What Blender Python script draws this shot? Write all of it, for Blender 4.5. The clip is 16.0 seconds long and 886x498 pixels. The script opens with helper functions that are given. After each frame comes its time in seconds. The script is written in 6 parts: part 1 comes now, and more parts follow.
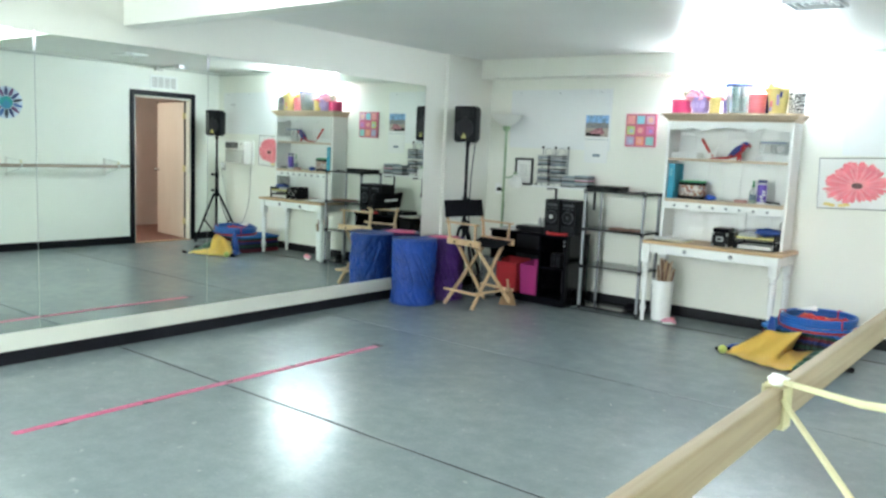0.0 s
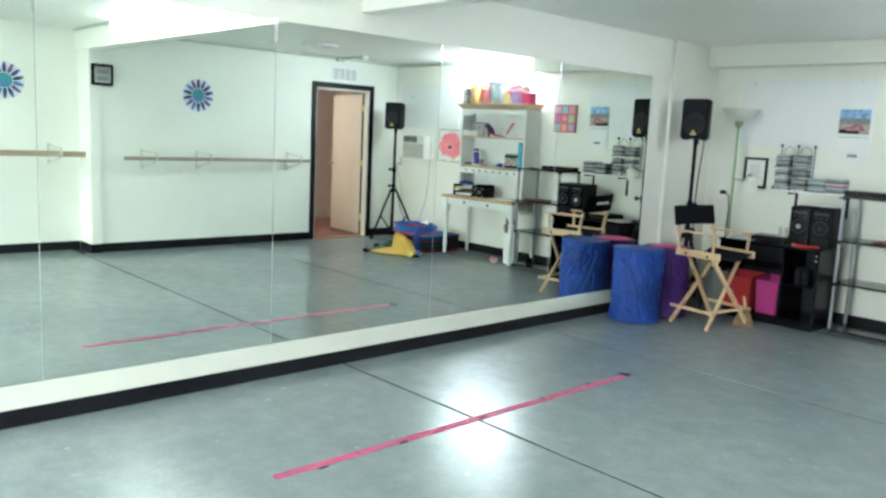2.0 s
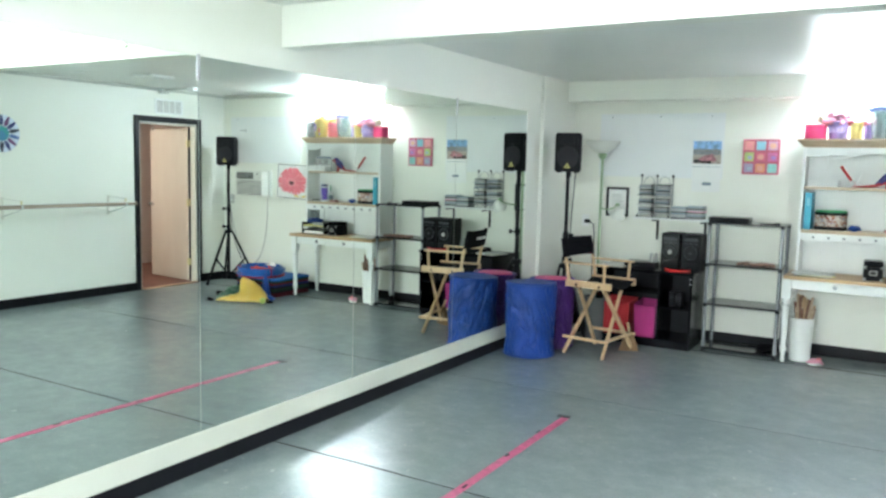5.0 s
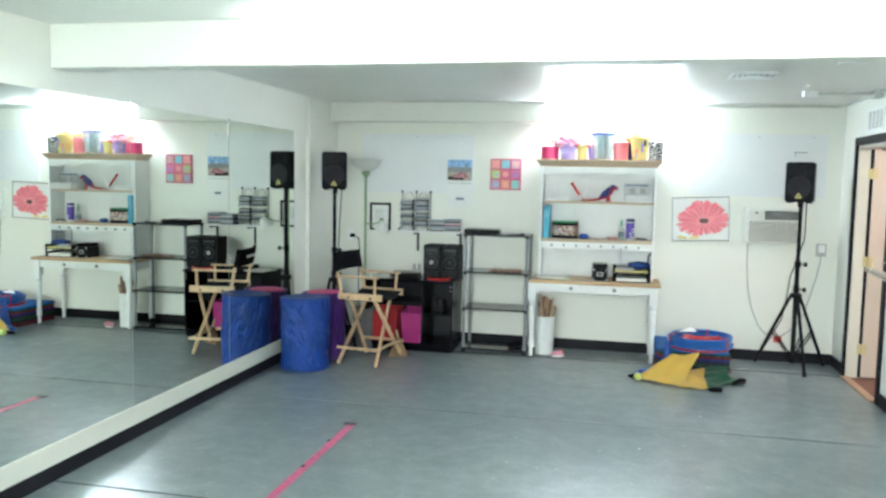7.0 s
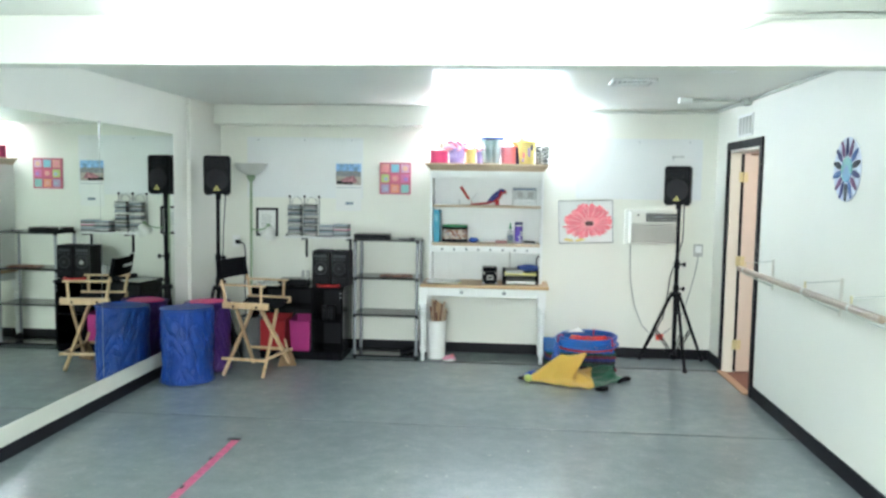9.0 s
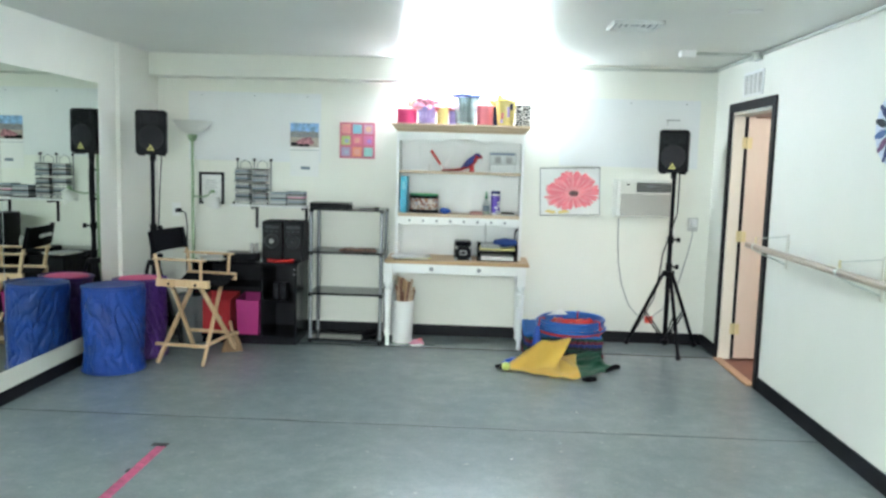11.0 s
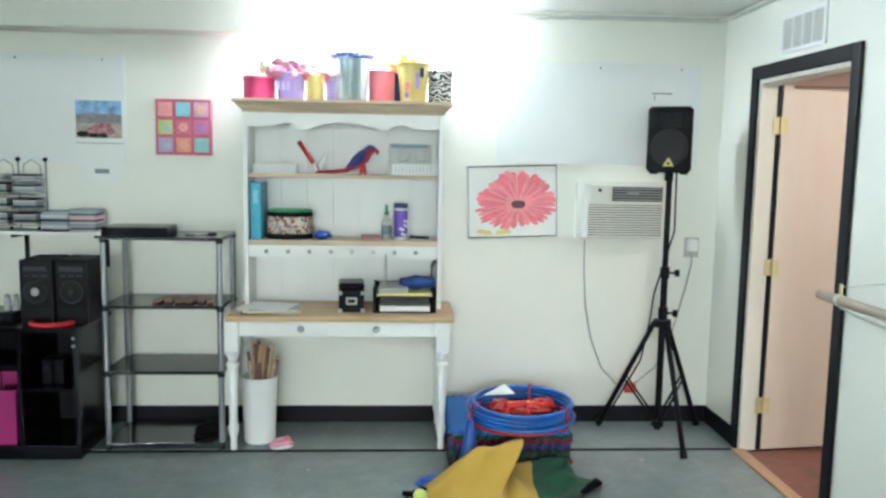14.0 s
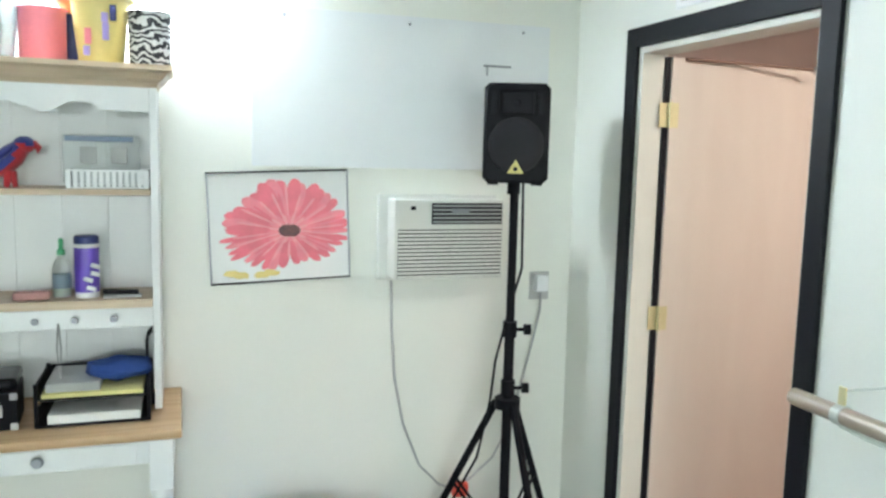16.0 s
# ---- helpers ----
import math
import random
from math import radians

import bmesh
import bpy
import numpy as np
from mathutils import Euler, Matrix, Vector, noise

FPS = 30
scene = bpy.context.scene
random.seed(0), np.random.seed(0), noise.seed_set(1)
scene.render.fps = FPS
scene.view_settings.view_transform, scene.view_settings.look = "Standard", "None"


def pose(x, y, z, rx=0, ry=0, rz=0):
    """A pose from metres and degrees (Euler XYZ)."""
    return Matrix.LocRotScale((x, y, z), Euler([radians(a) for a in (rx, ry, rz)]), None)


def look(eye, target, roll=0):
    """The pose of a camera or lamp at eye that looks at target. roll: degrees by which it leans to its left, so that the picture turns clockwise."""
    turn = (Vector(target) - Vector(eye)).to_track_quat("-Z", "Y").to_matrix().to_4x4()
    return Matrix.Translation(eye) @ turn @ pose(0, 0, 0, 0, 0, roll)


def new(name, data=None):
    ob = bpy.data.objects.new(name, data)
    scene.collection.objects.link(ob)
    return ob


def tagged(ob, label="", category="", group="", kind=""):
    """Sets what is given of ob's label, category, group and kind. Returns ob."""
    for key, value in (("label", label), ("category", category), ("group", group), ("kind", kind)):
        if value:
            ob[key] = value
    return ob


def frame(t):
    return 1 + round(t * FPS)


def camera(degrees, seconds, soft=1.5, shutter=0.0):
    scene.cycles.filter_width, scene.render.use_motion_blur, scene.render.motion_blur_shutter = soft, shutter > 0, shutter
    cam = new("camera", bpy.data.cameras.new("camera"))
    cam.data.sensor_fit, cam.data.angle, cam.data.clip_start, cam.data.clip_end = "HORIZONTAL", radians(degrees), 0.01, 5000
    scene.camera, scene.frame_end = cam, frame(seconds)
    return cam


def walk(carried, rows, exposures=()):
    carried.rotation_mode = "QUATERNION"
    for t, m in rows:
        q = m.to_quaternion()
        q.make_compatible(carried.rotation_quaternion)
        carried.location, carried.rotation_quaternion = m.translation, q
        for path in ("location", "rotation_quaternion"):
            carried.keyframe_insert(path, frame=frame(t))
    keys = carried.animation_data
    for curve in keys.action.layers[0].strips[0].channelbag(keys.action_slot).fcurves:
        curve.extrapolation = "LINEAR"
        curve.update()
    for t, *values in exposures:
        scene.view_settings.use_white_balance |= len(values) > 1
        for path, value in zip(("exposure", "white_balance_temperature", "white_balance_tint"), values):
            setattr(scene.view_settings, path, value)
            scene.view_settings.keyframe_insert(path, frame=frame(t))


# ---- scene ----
cam = camera(58.5, 16.0, soft=2.6)
PATH = [
    (0, (0.845, 1.100, 1.479), (-0.390, 2.653, 1.228), 2.5),
    (0.5, (0.576, 1.101, 1.481), (-0.698, 2.624, 1.238), 2.9),
    (1, (0.292, 1.099, 1.477), (-1.030, 2.578, 1.226), 3.3),
    (1.5, (-0.001, 1.080, 1.491), (-1.385, 2.496, 1.209), 3.3),
    (2, (-0.264, 1.035, 1.506), (-1.717, 2.379, 1.216), 2.8),
    (2.5, (-0.512, 1.002, 1.511), (-1.931, 2.383, 1.233), 2.8),
    (3, (-0.745, 0.991, 1.507), (-2.121, 2.416, 1.233), 2.6),
    (3.2, (-0.807, 0.981, 1.517), (-2.170, 2.418, 1.242), 2.4),
    (5.3, (-1.312, 0.625, 1.591), (-2.264, 2.373, 1.407), 1.3),
    (5.5, (-1.334, 0.597, 1.593), (-2.247, 2.368, 1.424), 1.2),
    (6, (-1.345, 0.473, 1.635), (-2.142, 2.298, 1.451), 0.8),
    (6.5, (-1.385, 0.371, 1.655), (-1.977, 2.271, 1.452), 0.8),
    (7, (-1.389, 0.335, 1.661), (-1.816, 2.281, 1.489), 1.1),
    (7.5, (-1.346, 0.353, 1.669), (-1.687, 2.319, 1.530), 1.3),
    (8, (-1.323, 0.363, 1.678), (-1.586, 2.341, 1.539), 0.8),
    (8.5, (-1.325, 0.388, 1.677), (-1.502, 2.375, 1.529), 0.8),
    (9, (-1.347, 0.423, 1.674), (-1.515, 2.409, 1.514), 0.9),
    (9.5, (-1.370, 0.486, 1.656), (-1.520, 2.472, 1.475), 1.2),
    (9.7, (-1.390, 0.557, 1.658), (-1.514, 2.545, 1.469), 1.3),
    (12, (-1.447, 1.992, 1.527), (-1.504, 3.978, 1.296), 1.2),
    (12.5, (-1.414, 2.420, 1.536), (-1.438, 4.406, 1.301), 0.6),
    (13, (-1.367, 2.836, 1.549), (-1.353, 4.821, 1.306), 0.9),
    (13.5, (-1.330, 3.244, 1.571), (-1.299, 5.230, 1.338), 0.9),
    (14, (-1.284, 3.660, 1.594), (-1.168, 5.643, 1.363), 1.0),
    (14.5, (-1.198, 4.067, 1.613), (-0.976, 6.040, 1.371), 0.5),
    (15, (-1.100, 4.463, 1.629), (-0.786, 6.424, 1.388), 1.0),
    (15.5, (-1.042, 4.875, 1.632), (-0.567, 6.804, 1.398), 1.7),
    (16, (-0.966, 5.257, 1.629), (-0.338, 7.141, 1.390), 1.4),
]
walk(cam, [(t, look(eye, target, roll)) for t, eye, target, roll in PATH],
     [(0, 0.78), (9.7, 0.76), (13, 0.63), (16, 0.58)])

# ---- light ----
world = bpy.data.worlds.new("world")
scene.world = world
world.use_nodes = True
world.node_tree.nodes["Background"].inputs[0].default_value = (0.8, 0.9, 1.0, 1)
world.node_tree.nodes["Background"].inputs[1].default_value = 0.05
LAMP = 67.0

# plan: mirror wall, back wall, door wall, front wall, ceiling
XM, YB, XD, YF, ZC = -4.32, 8.305, 0.63, -5.6, 2.44
XR = 0.94            # wall behind the first barre, set back
BEAM0, BEAM1, ZBEAM = 4.02, 4.16, 2.213


# ---- materials ----
def mat(name, base, rough=0.5, metal=0.0, var=0.05, scale=5.0, bump=0.0, bscale=80.0, spec=0.5, trans=0.0, rvar=0.08, sheen=0.0, detail=4.0):
    m = bpy.data.materials.new(name)
    m.use_nodes = True
    nt = m.node_tree
    b = nt.nodes["Principled BSDF"]
    tc = nt.nodes.new("ShaderNodeTexCoord")
    n1 = nt.nodes.new("ShaderNodeTexNoise")
    n1.inputs["Scale"].default_value = scale
    n1.inputs["Detail"].default_value = detail
    n2 = nt.nodes.new("ShaderNodeTexNoise")
    n2.inputs["Scale"].default_value = bscale
    n2.inputs["Detail"].default_value = 3
    for n in (n1, n2):
        nt.links.new(tc.outputs["Object"], n.inputs["Vector"])
    add = nt.nodes.new("ShaderNodeMath")
    add.operation = "MULTIPLY_ADD"
    add.inputs[1].default_value = 0.3
    nt.links.new(n2.outputs["Fac"], add.inputs[0])
    nt.links.new(n1.outputs["Fac"], add.inputs[2])
    ramp = nt.nodes.new("ShaderNodeValToRGB")
    ramp.color_ramp.elements[0].position, ramp.color_ramp.elements[1].position = 0.4, 0.9
    ramp.color_ramp.elements[0].color = (*[max(0, c * (1 - var)) for c in base], 1)
    ramp.color_ramp.elements[1].color = (*[min(1, c * (1 + var)) for c in base], 1)
    nt.links.new(add.outputs[0], ramp.inputs[0])
    nt.links.new(ramp.outputs[0], b.inputs["Base Color"])
    rr = nt.nodes.new("ShaderNodeMapRange")
    rr.inputs[3].default_value, rr.inputs[4].default_value = max(0.02, rough - rvar), min(1, rough + rvar)
    nt.links.new(n1.outputs["Fac"], rr.inputs[0])
    nt.links.new(rr.outputs[0], b.inputs["Roughness"])
    b.inputs["Metallic"].default_value = metal
    b.inputs["Specular IOR Level"].default_value = spec
    b.inputs["Transmission Weight"].default_value = trans
    b.inputs["Sheen Weight"].default_value = sheen
    if bump:
        bp = nt.nodes.new("ShaderNodeBump")
        bp.inputs["Strength"].default_value = bump
        bp.inputs["Distance"].default_value = 0.004
        nt.links.new(n2.outputs["Fac"], bp.inputs["Height"])
        nt.links.new(bp.outputs[0], b.inputs["Normal"])
    return m


def wood(name, light, dark, rough=0.45, along="x", freq=30.0):
    """Wood with grain that runs along one axis."""
    m = bpy.data.materials.new(name)
    m.use_nodes = True
    nt = m.node_tree
    b = nt.nodes["Principled BSDF"]
    tc = nt.nodes.new("ShaderNodeTexCoord")
    mp = nt.nodes.new("ShaderNodeMapping")
    mp.inputs["Scale"].default_value = [1.5 if a == along else freq for a in "xyz"]
    n = nt.nodes.new("ShaderNodeTexNoise")
    n.inputs["Scale"].default_value, n.inputs["Detail"].default_value, n.inputs["Distortion"].default_value = 1.0, 5, 0.6
    ramp = nt.nodes.new("ShaderNodeValToRGB")
    ramp.color_ramp.elements[0].position, ramp.color_ramp.elements[1].position = 0.3, 0.7
    ramp.color_ramp.elements[0].color, ramp.color_ramp.elements[1].color = (*dark, 1), (*light, 1)
    bp = nt.nodes.new("ShaderNodeBump")
    bp.inputs["Strength"].default_value, bp.inputs["Distance"].default_value = 0.15, 0.002
    nt.links.new(tc.outputs["Object"], mp.inputs[0])
    nt.links.new(mp.outputs[0], n.inputs["Vector"])
    nt.links.new(n.outputs["Fac"], ramp.inputs[0])
    nt.links.new(n.outputs["Fac"], bp.inputs["Height"])
    nt.links.new(ramp.outputs[0], b.inputs["Base Color"])
    nt.links.new(bp.outputs[0], b.inputs["Normal"])
    b.inputs["Roughness"].default_value = rough
    return m


def glow(name, color, strength):
    m = bpy.data.materials.new(name)
    m.use_nodes = True
    b = m.node_tree.nodes["Principled BSDF"]
    b.inputs["Base Color"].default_value = (0.9, 0.9, 0.9, 1)
    b.inputs["Emission Color"].default_value = (*color, 1)
    b.inputs["Emission Strength"].default_value = strength
    return m


def glass(name, color, rough=0.03):
    m = bpy.data.materials.new(name)
    m.use_nodes = True
    b = m.node_tree.nodes["Principled BSDF"]
    b.inputs["Base Color"].default_value = (*color, 1)
    b.inputs["Roughness"].default_value = rough
    b.inputs["Transmission Weight"].default_value = 0.9
    b.inputs["IOR"].default_value = 1.25
    return m


def floor_material():
    """Grey vinyl dance floor: cloudy wear, fine pale scuffs and a satin gloss."""
    m = bpy.data.materials.new("dance_vinyl")
    m.use_nodes = True
    nt = m.node_tree
    b = nt.nodes["Principled BSDF"]
    tc = nt.nodes.new("ShaderNodeTexCoord")

    def noise_node(scale, detail, rough):
        n = nt.nodes.new("ShaderNodeTexNoise")
        n.inputs["Scale"].default_value, n.inputs["Detail"].default_value, n.inputs["Roughness"].default_value = scale, detail, rough
        nt.links.new(tc.outputs["Object"], n.inputs["Vector"])
        return n.outputs["Fac"]

    def math_node(op, x, y):
        n = nt.nodes.new("ShaderNodeMath")
        n.operation = op
        for i, v in enumerate((x, y)):
            if isinstance(v, float):
                n.inputs[i].default_value = v
            else:
                nt.links.new(v, n.inputs[i])
        return n.outputs[0]

    cloud, scuff, fine = noise_node(0.8, 3, 0.5), noise_node(7.0, 6, 0.7), noise_node(60.0, 4, 0.7)
    total = math_node("ADD", math_node("MULTIPLY", cloud, 0.35), math_node("ADD", math_node("MULTIPLY", scuff, 0.45), math_node("MULTIPLY", fine, 0.2)))
    ramp = nt.nodes.new("ShaderNodeValToRGB")
    e = ramp.color_ramp.elements
    e[0].position, e[0].color = 0.32, (0.150, 0.183, 0.190, 1)
    e[1].position, e[1].color = 0.70, (0.272, 0.308, 0.307, 1)
    mid = e.new(0.5)
    mid.color = (0.196, 0.232, 0.238, 1)
    nt.links.new(total, ramp.inputs[0])
    # sparse pale scuff flecks
    fleck = nt.nodes.new("ShaderNodeMapRange")
    fleck.inputs[1].default_value, fleck.inputs[2].default_value = 0.66, 0.76
    fleck.inputs[3].default_value, fleck.inputs[4].default_value = 0.0, 0.5
    nt.links.new(noise_node(17.0, 3, 0.55), fleck.inputs[0])
    mix = nt.nodes.new("ShaderNodeMix")
    mix.data_type = "RGBA"
    mix.inputs[7].default_value = (0.42, 0.43, 0.41, 1)
    nt.links.new(fleck.outputs[0], mix.inputs[0])
    nt.links.new(ramp.outputs[0], mix.inputs[6])
    nt.links.new(mix.outputs[2], b.inputs["Base Color"])
    rough = math_node("ADD", math_node("MULTIPLY", fine, 0.10), 0.19)
    nt.links.new(rough, b.inputs["Roughness"])
    bp = nt.nodes.new("ShaderNodeBump")
    bp.inputs["Strength"].default_value, bp.inputs["Distance"].default_value = 0.04, 0.002
    nt.links.new(fine, bp.inputs["Height"])
    nt.links.new(bp.outputs[0], b.inputs["Normal"])
    return m


M_WALL = mat("cream_paint", (0.835, 0.835, 0.765), 0.55, var=0.025, scale=1.1, bump=0.12, bscale=90)
M_CEIL = mat("ceiling_paint", (0.80, 0.81, 0.77), 0.36, var=0.04, scale=1.2, bump=0.12, bscale=120)
M_BLACK = mat("black_paint", (0.008, 0.008, 0.011), 0.5, var=0.25, scale=6, bump=0.1, spec=0.16)
M_WHITE = mat("white_paint", (0.87, 0.875, 0.865), 0.4, var=0.03, scale=4, bump=0.06)
M_FLOOR = floor_material()
M_UNDER = mat("seam_shadow", (0.014, 0.016, 0.018), 0.9, var=0.2, spec=0.05)
M_MIRROR = bpy.data.materials.new("mirror_glass")
M_MIRROR.use_nodes = True
_b = M_MIRROR.node_tree.nodes["Principled BSDF"]
_b.inputs["Base Color"].default_value = (0.84, 0.90, 0.85, 1)
_b.inputs["Metallic"].default_value, _b.inputs["Roughness"].default_value = 1.0, 0.0
M_JOINT = mat("joint_glint_paint", (0.30, 0.33, 0.31), 0.35, var=0.2, scale=8)
M_TUBE = glow("lamp_diffuser", (0.90, 1.0, 1.0), LAMP * 0.17)
M_TUBE3 = glow("lamp_diffuser_front", (0.91, 1.0, 1.05), LAMP * 2.2)
M_TUBE4 = glow("hall_fill_diffuser", (1.0, 0.90, 0.84), LAMP * 0.45)
M_TUBE2 = glow("lamp_diffuser_cool", (0.82, 0.97, 1.10), LAMP * 0.82)
M_LAMPBODY = mat("lamp_enamel", (0.8, 0.8, 0.78), 0.35, var=0.02)
M_PINE = wood("pine", (0.62, 0.42, 0.24), (0.46, 0.28, 0.14))
M_PINEP = wood("pale_pine", (0.66, 0.52, 0.38), (0.5, 0.37, 0.25))
M_ASH = wood("varnished_ash", (0.68, 0.48, 0.29), (0.52, 0.33, 0.18), 0.35, "z")
M_BARRE = wood("barre_wood", (0.46, 0.37, 0.29), (0.29, 0.22, 0.165), 0.35, "y", 40)
M_PLANK = wood("worn_barre_wood", (0.46, 0.36, 0.24), (0.31, 0.23, 0.14), 0.6, "y", 40)
M_CORD = mat("pale_cord", (0.60, 0.56, 0.34), 0.8, var=0.12, scale=30, bump=0.4, bscale=300)
M_DOOR = wood("door_laminate", (0.70, 0.63, 0.55), (0.66, 0.585, 0.51), 0.45, "z", 7)
M_JAMB = mat("jamb_paint", (0.70, 0.68, 0.60), 0.5, var=0.04)
M_BRASS = mat("brass", (0.66, 0.60, 0.34), 0.35, 0.4, var=0.1)
M_CHROME = mat("chrome", (0.6, 0.6, 0.62), 0.22, 1.0, var=0.1)
M_STEEL = mat("grey_steel", (0.27, 0.28, 0.30), 0.4, 0.6, var=0.08)
M_CONDUIT = mat("painted_conduit", (0.56, 0.58, 0.53), 0.45, var=0.08)
M_PLASTIC = mat("black_plastic", (0.005, 0.005, 0.007), 0.5, var=0.2, bump=0.15, bscale=300, spec=0.12)
M_GLOSSB = mat("black_laminate", (0.004, 0.004, 0.006), 0.2, var=0.25, scale=3, spec=0.12)
M_SMOKED = mat("smoked_shelf", (0.016, 0.017, 0.02), 0.14, var=0.15, spec=0.35)
M_CLOTHB = mat("black_canvas", (0.006, 0.006, 0.008), 0.9, var=0.2, bump=0.4, bscale=400, spec=0.1)
M_TAPE = mat("pink_tape", (0.46, 0.075, 0.165), 0.5, var=0.35, scale=24, bump=0.2)
M_CARPET = mat("hall_floor", (0.20, 0.085, 0.06), 0.7, var=0.25, scale=12, bump=0.4)
M_HALL = mat("hall_paint", (0.58, 0.47, 0.42), 0.7, var=0.04)


# ---- mesh helpers ----
def bm_new():
    return bmesh.new()


def merge(bm, tmp, m=None):
    vs = [bm.verts.new(m @ v.co if m else v.co) for v in tmp.verts]
    tmp.verts.index_update()
    for f in tmp.faces:
        bm.faces.new([vs[v.index] for v in f.verts]).smooth = f.smooth
    tmp.free()
    return bm


def box(bm, a, b, bev=0.0, m=None, seg=2):
    t = bmesh.new()
    bmesh.ops.create_cube(t, size=1.0)
    for v in t.verts:
        v.co = Vector([a[i] + (v.co[i] + 0.5) * (b[i] - a[i]) for i in range(3)])
    if bev:
        bmesh.ops.bevel(t, geom=t.edges[:], offset=bev, segments=seg, affect="EDGES", profile=0.6)
    return merge(bm, t, m)


def ring_mesh(bm, rings, closed=False, caps=True):
    rows = [[bm.verts.new(p) for p in r] for r in rings]
    n = len(rows[0])
    pairs = list(zip(rows, rows[1:])) + ([(rows[-1], rows[0])] if closed else [])
    for a, b in pairs:
        for i in range(n):
            bm.faces.new((a[i], a[(i + 1) % n], b[(i + 1) % n], b[i])).smooth = True
    if caps and not closed:
        bm.faces.new(rows[0][::-1])
        bm.faces.new(rows[-1])
    return bm


def tube(bm, pts, r, n=10, closed=False, caps=True):
    """A round tube through pts; r is one radius or one for each point."""
    pts = [Vector(p) for p in pts]
    rs = r if isinstance(r, (list, tuple)) else [r] * len(pts)
    rings, side = [], None
    for i, p in enumerate(pts):
        a = pts[i - 1] if i or closed else p
        b = pts[(i + 1) % len(pts)] if i < len(pts) - 1 or closed else p
        d = (b - a).normalized()
        if side is None:
            side = d.orthogonal().normalized()
        side = (side - d * side.dot(d)).normalized()
        up = d.cross(side)
        rings.append([p + rs[i] * (math.cos(k * math.tau / n) * side + math.sin(k * math.tau / n) * up) for k in range(n)])
    return ring_mesh(bm, rings, closed, caps)


def lathe(bm, prof, c=(0, 0, 0), n=24, caps=True, wob=0.0):
    rings = []
    for r, z in prof:
        rings.append([Vector((c[0] + r * math.cos(k * math.tau / n) * (1 + wob * math.sin(5 * k * math.tau / n + z * 9)), c[1] + r * math.sin(k * math.tau / n), c[2] + z)) for k in range(n)])
    return ring_mesh(bm, rings, caps=caps)


def torus(bm, c, R, r, n=40, k=8, tilt=(0, 0)):
    pts = [(c[0] + R * math.cos(a), c[1] + R * math.sin(a), c[2] + tilt[0] * math.cos(a) + tilt[1] * math.sin(a)) for a in [i * math.tau / n for i in range(n)]]
    return tube(bm, pts, r, k, closed=True)


def blob(bm, c, rad, n=12, k=8, wob=0.0):
    rings = []
    for j in range(1, k):
        th = math.pi * j / k
        ring = []
        for i in range(n):
            ph = i * math.tau / n
            d = Vector((math.sin(th) * math.cos(ph), math.sin(th) * math.sin(ph), -math.cos(th)))
            s = 1 + wob * noise.noise(d * 2.5 + Vector(c) * 7)
            ring.append(Vector([c[q] + rad[q] * d[q] * s for q in range(3)]))
        rings.append(ring)
    return ring_mesh(bm, rings)


def finish(name, bm, material):
    bmesh.ops.recalc_face_normals(bm, faces=bm.faces[:])
    for e in bm.edges:
        if len(e.link_faces) == 2 and e.calc_face_angle(0) > 0.65:
            e.smooth = False
    me = bpy.data.meshes.new(name)
    bm.to_mesh(me)
    bm.free()
    me.materials.append(material)
    return me


def part(name, bm, material, parent, label=""):
    ob = new(name, finish(name, bm, material))
    ob.parent = parent
    return tagged(ob, label)


def solo(name, bm, material, label, category, loc=(0, 0, 0), rot=(0, 0, 0), kind="", group=""):
    ob = new(name, finish(name, bm, material))
    ob.matrix_basis = pose(*loc, *rot)
    return tagged(ob, label, category, group, kind)


def thing(name, label, category, loc=(0, 0, 0), rot=0.0, group="", kind=""):
    ob = new(name)
    ob.empty_display_size = 0.1
    ob.matrix_basis = pose(*loc, 0, 0, rot)
    return tagged(ob, label, category, group, kind)


def bx(a, b, bev=0.0, m=None):
    return box(bm_new(), a, b, bev, m)


def sph(bm, c, r, n=14, k=10):
    return blob(bm, c, (r, r, r), n, k)


# ---- structure ----
slab = bx((XM - 0.15, YF - 0.15, -0.12), (XR + 0.1, BEAM0, -0.004))
box(slab, (XM - 0.15, BEAM0, -0.12), (XD + 0.001, YB + 0.13, -0.004))
floor = solo("floor", slab, M_UNDER, "grey vinyl dance floor in taped sheets, scuffed and satin", "floor", kind="structure")
seams = [YF, 0.1, 3.955, 5.83, 7.83, YB]
for y0, y1 in zip(seams, seams[1:]):
    g0, g1 = (0.022 if y == 7.83 else 0.009 for y in (y0, y1))
    x1 = XR if y1 < 4.0 else XD
    part("vinyl_sheet", bx((XM - 0.01, y0 + g0, -0.0038), (x1, y1 - g1, 0.0), 0.0012), M_FLOOR, floor)

solo("wall_west", bx((XM - 0.15, YF, 0), (XM - 0.012, YB, ZC)), M_WALL, "cream painted wall behind the mirror panels", "wall", kind="structure")
solo("column", bx((XM - 0.012, 7.53, 0), (XM + 0.022, YB, ZC), 0.002), M_WALL, "shallow cream corner column beside the mirror", "column", kind="structure")
solo("wall_north", bx((XM - 0.15, YB, 0), (XD + 0.12, YB + 0.12, ZC)), M_WALL, "cream painted back wall", "wall", kind="structure")
solo("wall_header", bx((XM + 0.0225, YB - 0.2, 2.25), (-2.10, YB, ZC), 0.003), M_WALL, "boxed cream header along the top of the back wall", "wall", kind="structure")
D0, D1, DH = 6.951, 7.832, 2.03
w = bm_new()
box(w, (XD, BEAM1, 0), (XD + 0.12, D0, ZC))
box(w, (XD, D1, 0), (XD + 0.12, YB, ZC))
